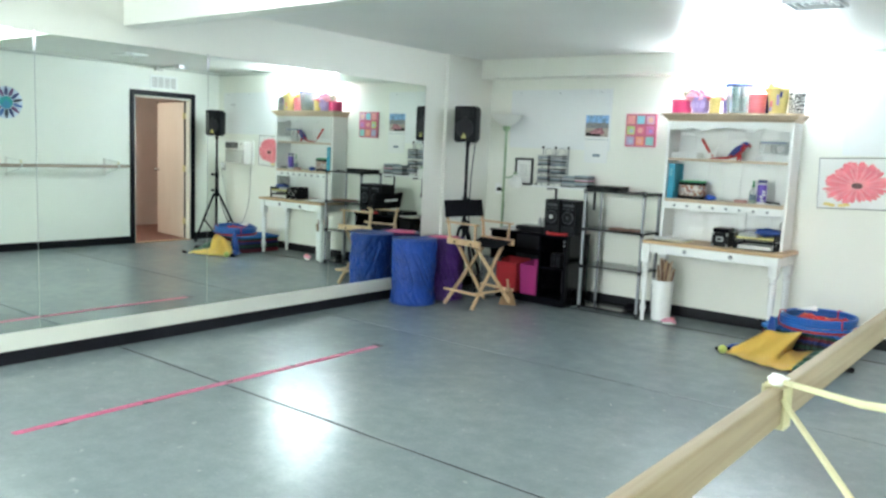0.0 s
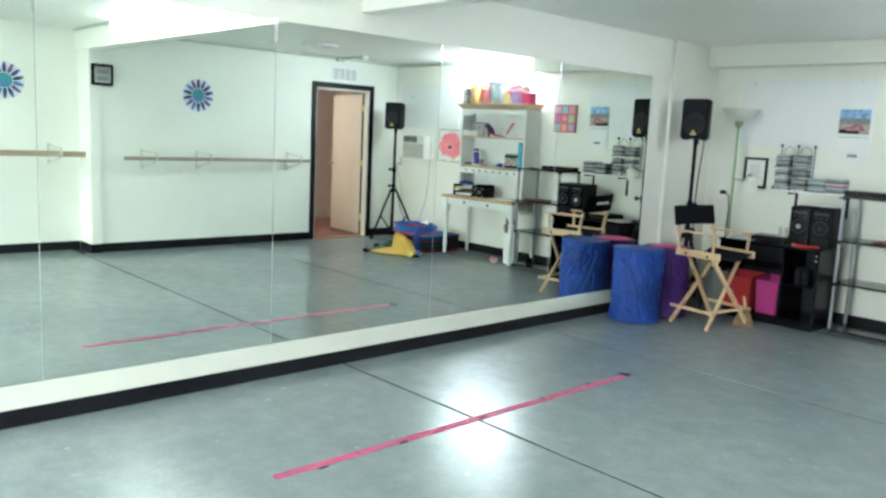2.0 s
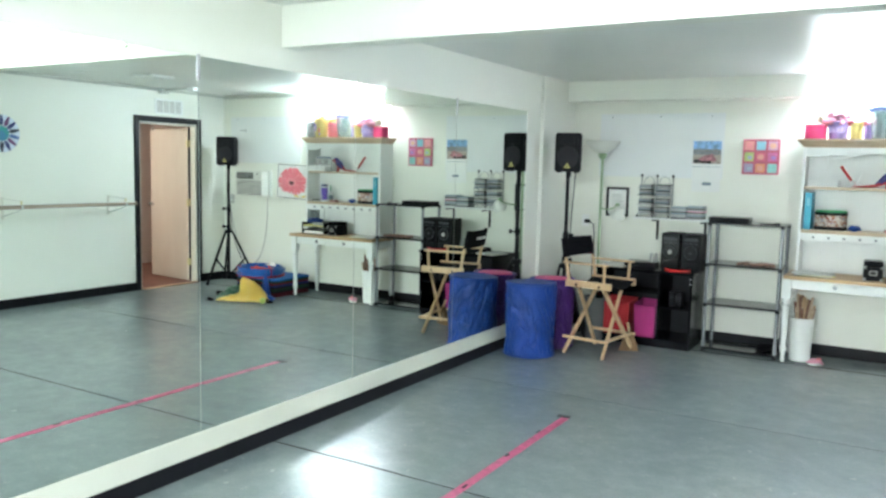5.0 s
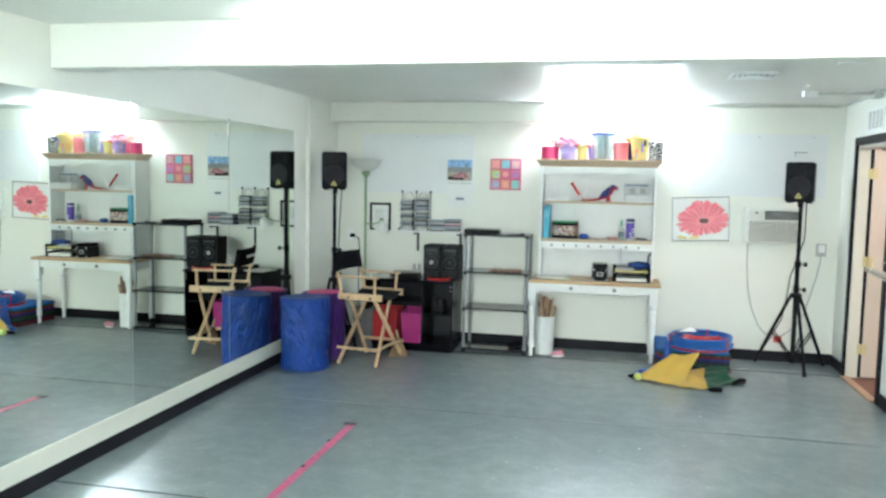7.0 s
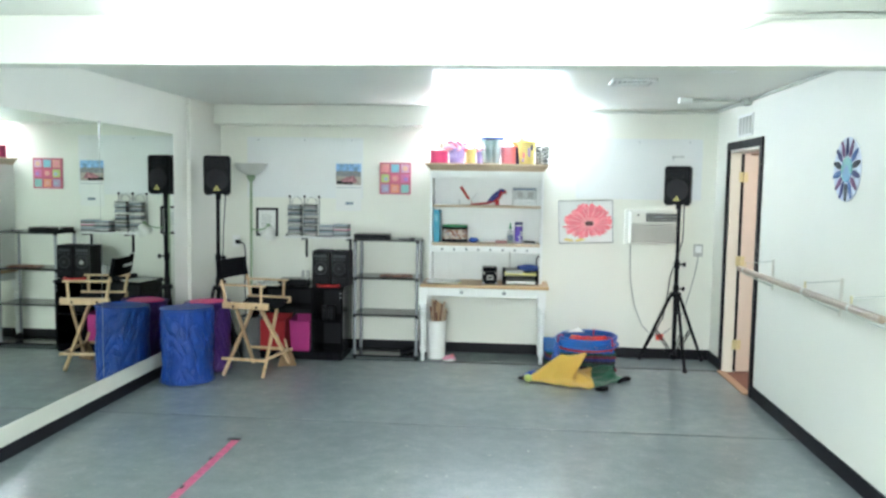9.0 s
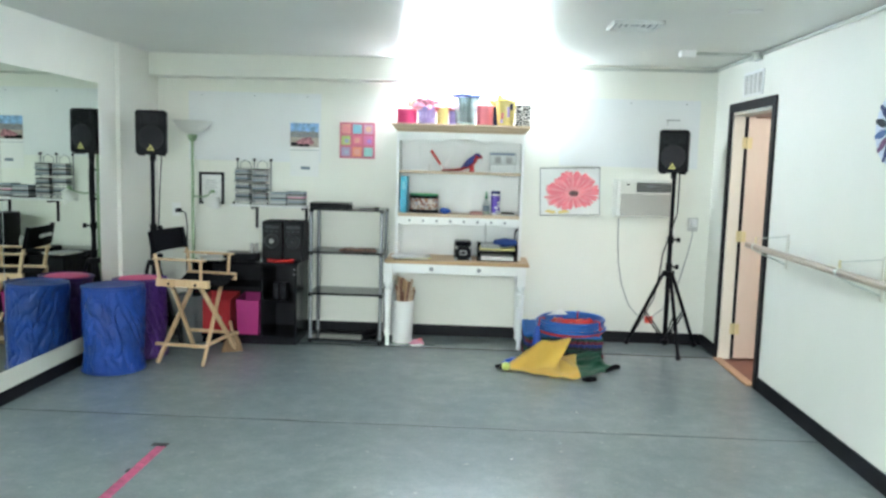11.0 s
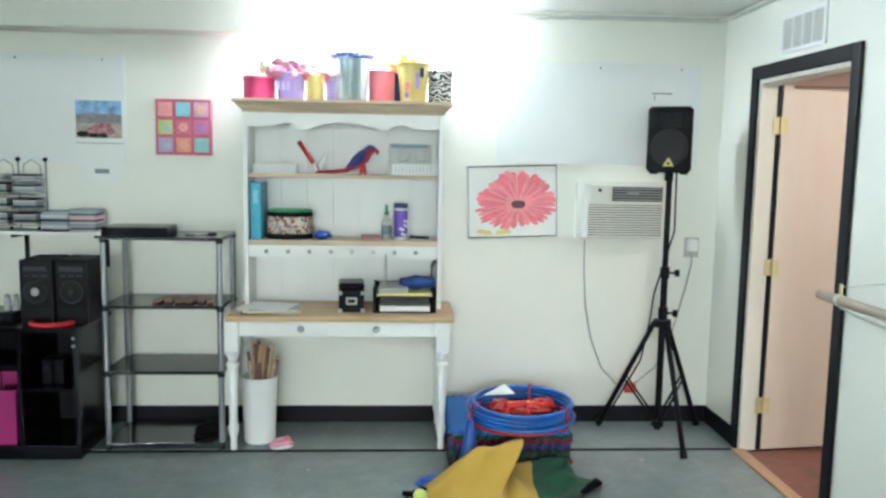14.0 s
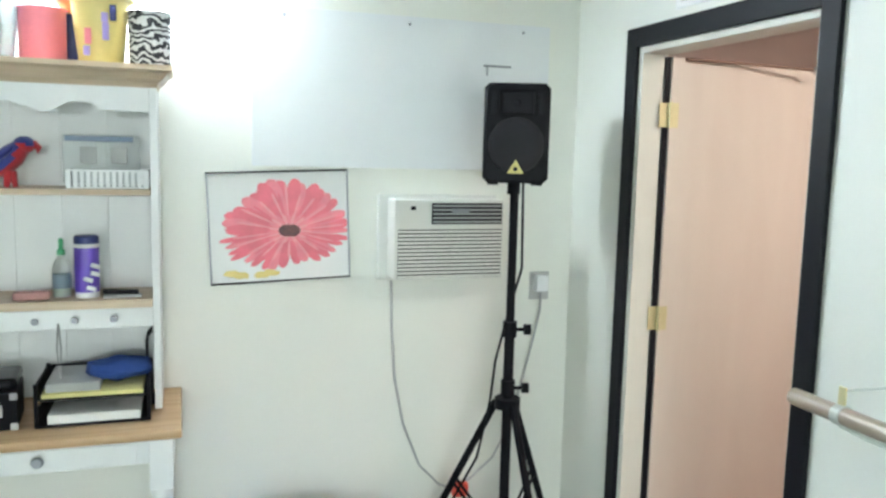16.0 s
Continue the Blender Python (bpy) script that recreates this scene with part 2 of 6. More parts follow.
box(w, (XD, D0, DH), (XD + 0.12, D1, ZC))
solo("wall_east", w, M_WALL, "cream painted wall with a doorway", "wall", kind="structure")
solo("wall_recess", bx((XR, YF, 0), (XR + 0.12, BEAM0 + 0.03, ZC)), M_WALL, "cream painted wall set back behind the barre", "wall", kind="structure")
solo("wall_south", bx((XM - 0.15, YF - 0.12, 0), (XR + 0.12, YF, ZC)), M_WALL, "plain cream wall", "wall", kind="structure")
solo("pilaster", bx((XD - 0.03, BEAM0 + 0.03, 0), (XR + 0.12, BEAM1, ZC), 0.004), M_WALL, "cream pilaster under the ceiling beam", "column", kind="structure")
solo("ceiling", bx((XM - 0.15, YF - 0.12, ZC), (XR + 0.15, YB + 0.12, ZC + 0.12)), M_CEIL, "textured off-white ceiling", "ceiling", kind="structure")
solo("ceiling_beam", bx((XM - 0.012, BEAM0, ZBEAM), (XR, BEAM1 - 0.004, ZC), 0.006), M_WALL, "cream ceiling beam across the room", "beam", kind="structure")

# skirting
def skirting(a, b):
    return solo("baseboard", bx(a, b, 0.003), M_BLACK, "black painted baseboard", "baseboard", kind="structure")


skirting((XM + 0.022, YB - 0.014, 0.001), (XD - 0.014, YB, 0.10))
skirting((XM + 0.022, 7.53, 0.001), (XM + 0.036, YB - 0.014, 0.10))
skirting((XM - 0.012, YF, 0.001), (XM + 0.012, 7.53, 0.088))
skirting((XD - 0.014, BEAM1, 0.001), (XD, D0 - 0.066, 0.10))
skirting((XD - 0.014, D1 + 0.066, 0.001), (XD, YB, 0.10))
skirting((XD - 0.044, BEAM0 + 0.016, 0.001), (XD - 0.03, BEAM1, 0.10))
skirting((XD - 0.03, BEAM0 + 0.016, 0.001), (XR - 0.014, BEAM0 + 0.03, 0.10))
skirting((XR - 0.014, YF, 0.001), (XR, BEAM0 + 0.016, 0.10))
solo("trim", bx((XM - 0.012, YF, 0.088), (XM + 0.006, 7.53, 0.205), 0.003), mat("cream_board", (0.66, 0.665, 0.59), 0.5, var=0.05, scale=3), "white painted board under the mirror", "trim", kind="structure")

# mirror panels
edges = [7.215 - 1.265 * i for i in range(11)]
for y1, y0 in zip(edges, edges[1:]):
    solo("mirror_panel", bx((XM - 0.008, y0 + 0.0015, 0.206), (XM, y1 - 0.0015, 2.092)), M_MIRROR, "large frameless wall mirror panel", "mirror", kind="structure", group="mirror wall panels")
for y in edges[:-1]:
    if y < 7.1:
        # pale strip paints the bevel reflection along each joint
        solo("trim", bx((XM - 0.0075, y - 0.0014, 0.207), (XM + 0.0008, y + 0.0014, 1.976)), M_JOINT, "thin strip painting the pale glint of the mirror joint", "trim", kind="structure")
        solo("mirror_clip", bx((XM, y - 0.009, 1.977), (XM + 0.004, y + 0.009, 2.102), 0.001), M_CHROME, "small chrome clip over the mirror joint", "mirror clip", group="mirror clips")

# hall beyond the door
h = bm_new()
box(h, (XD + 0.12, 5.6, -0.12), (2.9, 8.9, -0.003))
box(h, (XD + 0.001, D0, -0.12), (XD + 0.12, D1, -0.003))
solo("hall_floor", h, M_CARPET, "reddish brown hall floor", "floor", kind="structure")
for nm, a, b in (("wall_hall_east", (2.7, 5.6, -0.006), (2.8, 8.9, ZC)), ("wall_hall_north", (XD + 0.12, 8.8, -0.006), (2.7, 8.9, ZC)), ("wall_hall_south", (XD + 0.12, 5.6, -0.006), (2.7, 5.7, ZC))):
    solo(nm, bx(a, b), M_HALL, "dusky pink hall wall", "wall", kind="structure")
solo("ceiling_hall", bx((XD + 0.15, 5.6, ZC), (2.8, 8.9, ZC + 0.1)), M_CEIL, "hall ceiling", "ceiling", kind="structure")

# door with frame
door = thing("door_1", "open pale wooden door in a black-trimmed frame", "door", (XD, D1, 0), kind="structure")
part("frame_trim", bx((-0.018, 0, 0.001), (0, 0.066, 2.10), 0.004), M_BLACK, door, "black door casing")
part("frame_trim", bx((-0.018, D0 - D1 - 0.066, 0.001), (0, D0 - D1, 2.10), 0.004), M_BLACK, door, "black door casing")
part("frame_trim", bx((-0.018, D0 - D1, 2.03), (0, 0, 2.10), 0.004), M_BLACK, door, "black door casing")
part("jamb", bx((0.001, -0.022, 0.001), (0.093, -0.001, 2.029), 0.002), M_JAMB, door, "cream door jamb")
part("jamb", bx((0.001, D0 - D1 + 0.001, 0.001), (0.119, D0 - D1 + 0.022, 2.029), 0.002), M_JAMB, door, "cream door jamb")
part("jamb", bx((0.001, D0 - D1 + 0.022, 2.008), (0.119, -0.022, 2.029), 0.002), M_JAMB, door, "cream door jamb")
part("threshold", bx((-0.045, -0.85, 0.001), (0.025, -0.02, 0.012), 0.004), wood("worn_oak", (0.50, 0.32, 0.20), (0.36, 0.21, 0.12), 0.5, "y"), door, "varnished wood threshold")
turn = pose(0.116, -0.040, 0, 0, 0, 6)
leaf = part("door_leaf", bx((0, 0, 0.012), (0.83, 0.038, 2.0), 0.002, turn), M_DOOR, door, "pale wood-grain door leaf standing open")
# solid black strip paints the shade of the open hinge gap
part("hinge_gap", bx((0.0935, -0.030, 0.01), (0.116, -0.006, 2.0)), M_BLACK, door, "black strip standing in for the shaded hinge gap")
for z in (0.26, 1.03, 1.79):
    hb = bm_new()
    box(hb, (0.074, -0.034, z - 0.045), (0.115, -0.0305, z + 0.045), 0.001)
    box(hb, (0.117, -0.044, z - 0.045), (0.150, -0.0405, z + 0.045), 0.001, pose(0, 0, 0, 0, 0, 1))
    tube(hb, [(0.114, -0.042, z - 0.048), (0.114, -0.042, z + 0.048)], 0.007)
    part("hinge", hb, M_BRASS, door, "brass hinge")
kb = bm_new()
tube(kb, [turn @ Vector((0.77, 0.0, 0.98)), turn @ Vector((0.77, -0.04, 0.98))], 0.012)
sph(kb, turn @ Vector((0.77, -0.055, 0.98)), 0.028)
part("door_knob", kb, M_CHROME, leaf, "metal door knob")
cl = bm_new()
tube(cl, [(0.17, -0.044, 1.994), (0.45, -0.032, 1.994), (0.74, -0.055, 1.985)], 0.006)
ball = sph(bm_new(), (0.755, -0.06, 1.982), 0.02)
part("closer_knuckle", ball, M_CHROME, door, "chrome closer knuckle")
part("door_closer", cl, mat("bronze_arm", (0.22, 0.14, 0.10), 0.5, 0.3), door, "thin bronze door closer arm")

# light fixtures
def tube_light(name, x0, x1, y_wall, z0, z1, deep, material, label):
    """A wraparound fluorescent fixture on a vertical face, facing the camera's side of it."""
    t = thing(name, label, "light fixture", ((x0 + x1) / 2, y_wall, z0))
    L, H = (x1 - x0) / 2, z1 - z0
    part("backing", bx((-L, -0.03, 0.0), (L, -0.001, H), 0.003), M_LAMPBODY, t, "white enamel fixture pan")
    d = bm_new()
    prof = [(-0.031, 0.0), (-deep * 0.75, 0.012), (-deep, 0.045), (-deep, H - 0.045), (-deep * 0.75, H - 0.012), (-0.031, H)]
    ring_mesh(d, [[Vector((x, y, z)) for y, z in prof] for x in (-L + 0.02, -L / 2, 0, L / 2, L - 0.02)])
    part("diffuser", d, material, t, "glowing wraparound diffuser")
    for s in (-1, 1):
        e = bm_new()
        ring_mesh(e, [[Vector((s * (L - 0.02) + q, y * 1.02, z)) for y, z in prof] for q in (-0.001 if s < 0 else 0.001, s * 0.02)])
        part("end_cap", e, material, t, "glowing end of the diffuser")
    return t


tube_light("ceiling_light", -3.02, -0.49, BEAM0, 2.285, 2.437, 0.13, M_TUBE, "long fluorescent wraparound light on the beam, glowing")
tube_light("ceiling_light", -2.09, -0.87, YB, 2.235, 2.40, 0.14, M_TUBE2, "fluorescent light above the hutch, glowing")

for y in (-2.3, -4.6):
    f = tube_light("ceiling_light", -3.02, -0.49, y, 0, 0.32, 0.05, M_TUBE3, "long fluorescent wraparound light on the ceiling, glowing")
    f.matrix_basis = pose(-1.75, y + 0.16, ZC, 90, 0, 0)
# unseen hall lamp, added to brighten the door leaf
f = tube_light("ceiling_light", 1.3, 1.9, 6.6, 0, 0.3, 0.08, M_TUBE4, "added unseen warm fill light in the hall, glowing")
f.matrix_basis = pose(1.6, 6.75, ZC, 90, 0, 0)


# ---- colours of the things ----
def paint(name, c, rough=0.45, **k):
    return mat(name, c, rough, **{"var": 0.08, "bump": 0.08, **k})


def nylon(name, c):
    """Thin crinkled nylon."""
    m = mat(name, c, 0.4, var=0.25, scale=6, bump=0.6, bscale=11, spec=0.3)
    return m


C_RED = paint("red_plastic", (0.55, 0.02, 0.02))
C_PINK = paint("magenta_plastic", (0.55, 0.03, 0.22))
C_HOT = paint("hot_pink", (0.72, 0.06, 0.20))
C_CORAL = paint("coral_pink", (0.80, 0.22, 0.26))
C_ROSE = paint("rose_tissue", (0.80, 0.38, 0.50), 0.8)
C_PURPLE = paint("lilac", (0.42, 0.32, 0.68))
C_YELL = paint("pale_yellow", (0.74, 0.60, 0.22))
C_ORANGE = paint("orange_plastic", (0.85, 0.36, 0.10))
C_NAVY = paint("navy", (0.02, 0.03, 0.14))
C_BLUE = paint("royal_blue", (0.015, 0.07, 0.34), 0.4)
C_HOOP = paint("hoop_blue", (0.01, 0.11, 0.42), 0.3)
C_TEAL = paint("teal", (0.03, 0.34, 0.50))
C_GREEN = paint("green_plastic", (0.03, 0.30, 0.12))
C_LEAF = paint("pale_green", (0.27, 0.38, 0.23), 0.45)
C_PAPER = paint("white_paper", (0.84, 0.84, 0.82), 0.8, var=0.03)
C_PAPY = paint("yellow_paper", (0.72, 0.66, 0.28), 0.8)
C_GREY = paint("grey_plastic", (0.42, 0.42, 0.41), 0.5)
C_ACW = paint("ivory_plastic", (0.72, 0.72, 0.67), 0.45, var=0.03)
C_ACG = paint("vent_grey", (0.36, 0.37, 0.36), 0.5)
C_WOODB = wood("brown_blocks", (0.33, 0.17, 0.12), (0.20, 0.09, 0.06))
C_SLATE = paint("slate_case", (0.16, 0.22, 0.27), 0.35)
C_FROST = glass("frosted_shade", (0.92, 0.92, 0.9), 0.45)
C_CLEAR = glass("clear_plastic", (0.93, 0.96, 0.96), 0.08)
C_AQUA = mat("aqua_vase", (0.78, 0.88, 0.88), 0.1, var=0.05, trans=0.78)
C_STEM = mat("dark_green_stems", (0.03, 0.09, 0.09), 0.7, var=0.35)
C_LILAC = paint("pale_lilac", (0.50, 0.40, 0.72))
C_VIOLET = paint("violet_tissue", (0.30, 0.30, 0.58), 0.8)
C_NYBLUE = nylon("blue_nylon", (0.008, 0.042, 0.235))
C_NYPURP = nylon("purple_nylon", (0.06, 0.018, 0.14))
C_YCLOTH = mat("yellow_cloth", (0.98, 0.66, 0.13), 0.85, var=0.05, scale=6, bump=0.5, bscale=260, sheen=0.3)
C_GCLOTH = mat("green_cloth", (0.015, 0.14, 0.07), 0.85, var=0.15, scale=6, bump=0.5, bscale=260, sheen=0.3)
C_FOAM = {k: mat("foam_" + k, c, 0.75, var=0.1, bump=0.4, bscale=200) for k, c in (("blue", (0.015, 0.13, 0.42)), ("red", (0.16, 0.014, 0.03)), ("green", (0.012, 0.06, 0.035)), ("black", (0.015, 0.015, 0.02)), ("navy", (0.02, 0.03, 0.16)))}
C_SKY = mat("print_sky", (0.22, 0.40, 0.68), 0.5, var=0.55, scale=22)
C_SAND = mat("print_sand", (0.40, 0.34, 0.29), 0.5, var=0.4, scale=18)
C_ROCK = mat("print_rock", (0.42, 0.17, 0.20), 0.5, var=0.6, scale=40)
C_HILL = mat("print_hills", (0.22, 0.23, 0.24), 0.5, var=0.4, scale=30)
C_PETAL = mat("print_petal", (0.80, 0.175, 0.225), 0.5, var=0.14, scale=14)
C_PETAL2 = mat("print_petal_light", (0.83, 0.245, 0.29), 0.5, var=0.14, scale=14)
C_PETAL3 = mat("print_petal_pale", (0.86, 0.34, 0.36), 0.5, var=0.12, scale=14)
C_CENTRE = mat("print_centre", (0.10, 0.03, 0.03), 0.5, var=0.5, scale=60)


def zebra():
    m = bpy.data.materials.new("zebra_print")
    m.use_nodes = True
    nt = m.node_tree
    tc, wv = nt.nodes.new("ShaderNodeTexCoord"), nt.nodes.new("ShaderNodeTexWave")
    wv.inputs["Scale"].default_value, wv.inputs["Distortion"].default_value, wv.inputs["Detail Scale"].default_value = 14, 14, 1.2
    wv.bands_direction = "Z"
    r = nt.nodes.new("ShaderNodeValToRGB")
    r.color_ramp.elements[0].position, r.color_ramp.elements[1].position = 0.46, 0.54
    r.color_ramp.elements[0].color, r.color_ramp.elements[1].color = (0.02, 0.02, 0.03, 1), (0.75, 0.75, 0.75, 1)
    nt.links.new(tc.outputs["Object"], wv.inputs["Vector"])
    nt.links.new(wv.outputs["Fac"], r.inputs[0])
    nt.links.new(r.outputs[0], nt.nodes["Principled BSDF"].inputs["Base Color"])
    return m


def patchwork(name, colors, scale):
    """Small coloured patches, like a printed pattern."""
    m = bpy.data.materials.new(name)
    m.use_nodes = True
    nt = m.node_tree
    tc, v = nt.nodes.new("ShaderNodeTexCoord"), nt.nodes.new("ShaderNodeTexVoronoi")
    v.inputs["Scale"].default_value = scale
    r = nt.nodes.new("ShaderNodeValToRGB")
    r.color_ramp.interpolation = "CONSTANT"
    while len(r.color_ramp.elements) < len(colors):
        r.color_ramp.elements.new(0.5)
    for i, c in enumerate(colors):
        r.color_ramp.elements[i].position, r.color_ramp.elements[i].color = 0.15 + 0.7 * i / len(colors) if i else 0, (*c, 1)
    nt.links.new(tc.outputs["Object"], v.inputs["Vector"])
    sp = nt.nodes.new("ShaderNodeSeparateColor")
    nt.links.new(v.outputs["Color"], sp.inputs[0])
    nt.links.new(sp.outputs[0], r.inputs[0])
    nt.links.new(r.outputs[0], nt.nodes["Principled BSDF"].inputs["Base Color"])
    return m


# ---- floor tape ----
tp = thing("floor_tape", "pink tape line stuck on the grey dance floor", "tape", (-3.095, 4.03, 0))
part("strip", bx((-0.026, -1.30, 0.0005), (0.026, 1.29, 0.0016)), M_TAPE, tp)
part("end_strip", bx((-0.06, 1.285, 0.0016), (0.025, 1.335, 0.0026)), M_BLACK, tp, "short black tape across the end")
for y in (-1.1, -0.62, -0.05, 0.46, 0.92):
    part("scuff", bx((-0.012, y, 0.0016), (0.006, y + 0.05, 0.0020), 0, pose(0.004, 0, 0, 0, 0, 2)), M_BLACK, tp, "dark scuff on the tape")


# ---- hutch desk ----
def hutch():
    t = thing("hutch_desk", "white painted hutch desk with pine top and turned legs", "desk", (-1.58, 8.04, 0))
    # local: x to the right, y to the wall
    part("desktop", bx((-0.605, -0.235, 0.712), (0.608, 0.25, 0.742), 0.009), M_PINE, t, "varnished pine desktop")
    part("apron", bx((-0.545, -0.205, 0.63), (0.545, -0.185, 0.711), 0.002), M_WHITE, t)
    part("apron", bx((-0.545, 0.205, 0.63), (0.545, 0.225, 0.711), 0.002), M_WHITE, t)
    for s in (-1, 1):
        part("apron", bx((s * 0.575 - 0.01, -0.17, 0.63), (s * 0.575 + 0.01, 0.20, 0.711), 0.002), M_WHITE, t)
        part("drawer", bx((s * 0.27 - 0.20, -0.212, 0.642), (s * 0.27 + 0.20, -0.2055, 0.702), 0.002), M_WHITE, t)
    for x in (-0.21, 0.19):
        k = bm_new()
        tube(k, [(x, -0.212, 0.672), (x, -0.222, 0.672), (x, -0.226, 0.672), (x, -0.238, 0.672)], [0.007, 0.007, 0.019, 0.015], 14)
        part("knob", k, M_STEEL, t, "pewter drawer knob")
    prof = [(0.016, 0.001), (0.019, 0.02), (0.017, 0.06), (0.026, 0.10), (0.030, 0.125), (0.022, 0.15), (0.021, 0.20), (0.027, 0.32), (0.030, 0.42), (0.026, 0.445), (0.034, 0.465), (0.034, 0.48), (0.022, 0.495), (0.03, 0.515), (0.036, 0.53), (0.036, 0.545)]
    for x in (-0.575, 0.545):
        for y in (-0.19, 0.21):
            lg = lathe(bm_new(), prof, (x, y, 0), 18)
            box(lg, (x - 0.036, y - 0.036, 0.545), (x + 0.036, y + 0.036, 0.711), 0.003)
            part("leg", lg, M_WHITE, t)
    # upper cupboard
    x0, x1, yf, yb = -0.545, 0.545, -0.005, 0.245
    for a, b in ((x0, x0 + 0.024), (x1 - 0.024, x1)):
        part("side_panel", bx((a, yf, 0.743), (b, yb, 1.819), 0.002), M_WHITE, t)
    for i in range(7):
        w = (x1 - x0 - 0.048) / 7
        part("back_board", bx((x0 + 0.024 + i * w + 0.0004, yb - 0.014, 0.743), (x0 + 0.024 + (i + 1) * w - 0.0004, yb - 0.002, 1.819), 0.0012), M_WHITE, t)
    part("back_panel", bx((x0, yb - 0.002, 0.743), (x1, yb + 0.004, 1.819)), M_WHITE, t)
    part("shelf", bx((x0 + 0.025, yf + 0.012, 1.468), (x1 - 0.025, yb - 0.015, 1.488), 0.002), M_PINEP, t, "pale pine shelf")
    part("shelf", bx((x0 + 0.025, yf - 0.008, 1.097), (x1 - 0.025, yb - 0.015, 1.125), 0.002), M_PINEP, t, "pale pine shelf")
    rail = part("peg_rail", bx((x0 + 0.025, yf + 0.002, 1.030), (x1 - 0.025, yf + 0.022, 1.096), 0.002), M_WHITE, t)
    for i in range(8):
        k = bm_new()
        x = -0.42 + i * 0.117
        tube(k, [(x, yf + 0.002, 1.063), (x, yf - 0.012, 1.063), (x, yf - 0.016, 1.063), (x, yf - 0.026, 1.063)], [0.007, 0.006, 0.012, 0.010], 10)
        part("peg", k, M_STEEL, rail, "small pewter peg")
    # scalloped valance
    v = bm_new()
    top, rows = [], []
    n = 64
    for i in range(n + 1):
        u = i / n
        x = x0 + 0.025 + u * (x1 - x0 - 0.05)
        c = abs(u - 0.5) * 2
        z = 1.739 + 0.034 * max(0, math.cos(c * math.pi / 0.66 * 0.93)) if c < 0.33 else 1.739 - 0.010 * math.sin((c - 0.33) / 0.14 * math.pi) if c < 0.47 else 1.743 + 0.024 * math.sin((c - 0.47) / 0.26 * math.pi) if c < 0.73 else 1.741
        rows.append([Vector((x, yf + 0.002, z)), Vector((x, yf + 0.02, z)), Vector((x, yf + 0.02, 1.818)), Vector((x, yf + 0.002, 1.818))])
    ring_mesh(v, rows)
    part("valance", v, M_WHITE, t, "scalloped white valance")
    c = bm_new()
    steps = [(0.0, 1.819), (0.006, 1.835), (0.022, 1.847), (0.034, 1.865), (0.05, 1.873), (0.05, 1.889)]
    rings = []
    for d, z in steps:
        rings.append([Vector((x0 - d, yf - d, z)), Vector((x1 + d, yf - d, z)), Vector((x1 + d, yb, z)), Vector((x0 - d, yb, z))])
    ring_mesh(c, rings)
    for f in c.faces:
        f.smooth = False
    part("crown", c, M_PINEP, t, "moulded pale pine crown")
    return t


hutch()


def pail(name, label, cat, x, y, z, r0, r1, h, material, n=24, lip=True, loc_rot=0.0):
    """An open vessel with wall thickness and a rolled lip."""
    t = thing(name, label, cat, (x, y, z), loc_rot)
    th = 0.004
    prof = [(r0 * 0.96, 0.0), (r0, 0.004)] + [(r0 + (r1 - r0) * k, 0.004 + (h - 0.004) * k) for k in (0.33, 0.66, 1.0)]
    if lip:
        prof += [(r1 + 0.005, h - 0.004), (r1 + 0.006, h + 0.002), (r1, h + 0.004)]
    prof += [(r1 - th, h), (r0 - th + 0.001, 0.012), (0.001, 0.01)]
    part("body", lathe(bm_new(), prof, n=n, caps=True), material, t)
    return t


def fluff(bm, c, r, count, seed):
    rnd = random.Random(seed)
    for _ in range(count):
        p = [c[i] + rnd.uniform(-r, r) * (1, 0.7, 0.5)[i] for i in range(3)]
        q = r * rnd.uniform(0.35, 0.6)
        blob(bm, p, (q, q, q * 0.8), 9, 6, 0.7)
    return bm


ZT = 1.890
YT = 8.14
a = pail("tin", "round hot pink tin on top of the hutch", "tin", -2.05, YT, ZT, 0.086, 0.086, 0.11, C_HOT, lip=True)
part("lid", lathe(bm_new(), [(0.0885, 0.112), (0.0895, 0.118), (0.086, 0.126), (0.01, 0.128)]), C_CORAL, a, "pink lid")
solo("yarn_ball", fluff(bm_new(), (0, 0, 0.05), 0.05, 9, 3), paint("oatmeal_yarn", (0.52, 0.53, 0.40), 0.9), "cream fluffy ball lying on the pink tin", "ball", (-2.0, YT + 0.01, ZT + 0.118))
a = pail("bucket", "lilac party bucket with pink tissue", "bucket", -1.878, YT, ZT, 0.068, 0.084, 0.14, C_PURPLE)
part("tissue", fluff(bm_new(), (0, 0, 0.165), 0.078, 20, 5), C_ROSE, a, "crumpled pink tissue")
for i in range(5):
    part("motif", bx((-0.014 + 0.028 * (i - 2), -0.079 + abs(i - 2) * 0.006, 0.05), (0.006 + 0.028 * (i - 2), -0.075 + abs(i - 2) * 0.006, 0.10), 0.002), C_LILAC, a, "paler printed motif")
a = pail("cup", "pale yellow cup with pink contents", "cup", -1.742, YT - 0.02, ZT, 0.046, 0.051, 0.135, C_YELL)
part("tissue", fluff(bm_new(), (-0.015, 0.02, 0.155), 0.064, 18, 8), C_CORAL, a, "crumpled coral tissue")
a = pail("cup", "small lilac cup with pink tissue", "cup", -1.652, YT + 0.04, ZT, 0.035, 0.040, 0.115, C_PURPLE)
part("tissue", fluff(bm_new(), (0, 0.01, 0.135), 0.05, 12, 9), C_ROSE, a, "crumpled pink tissue")
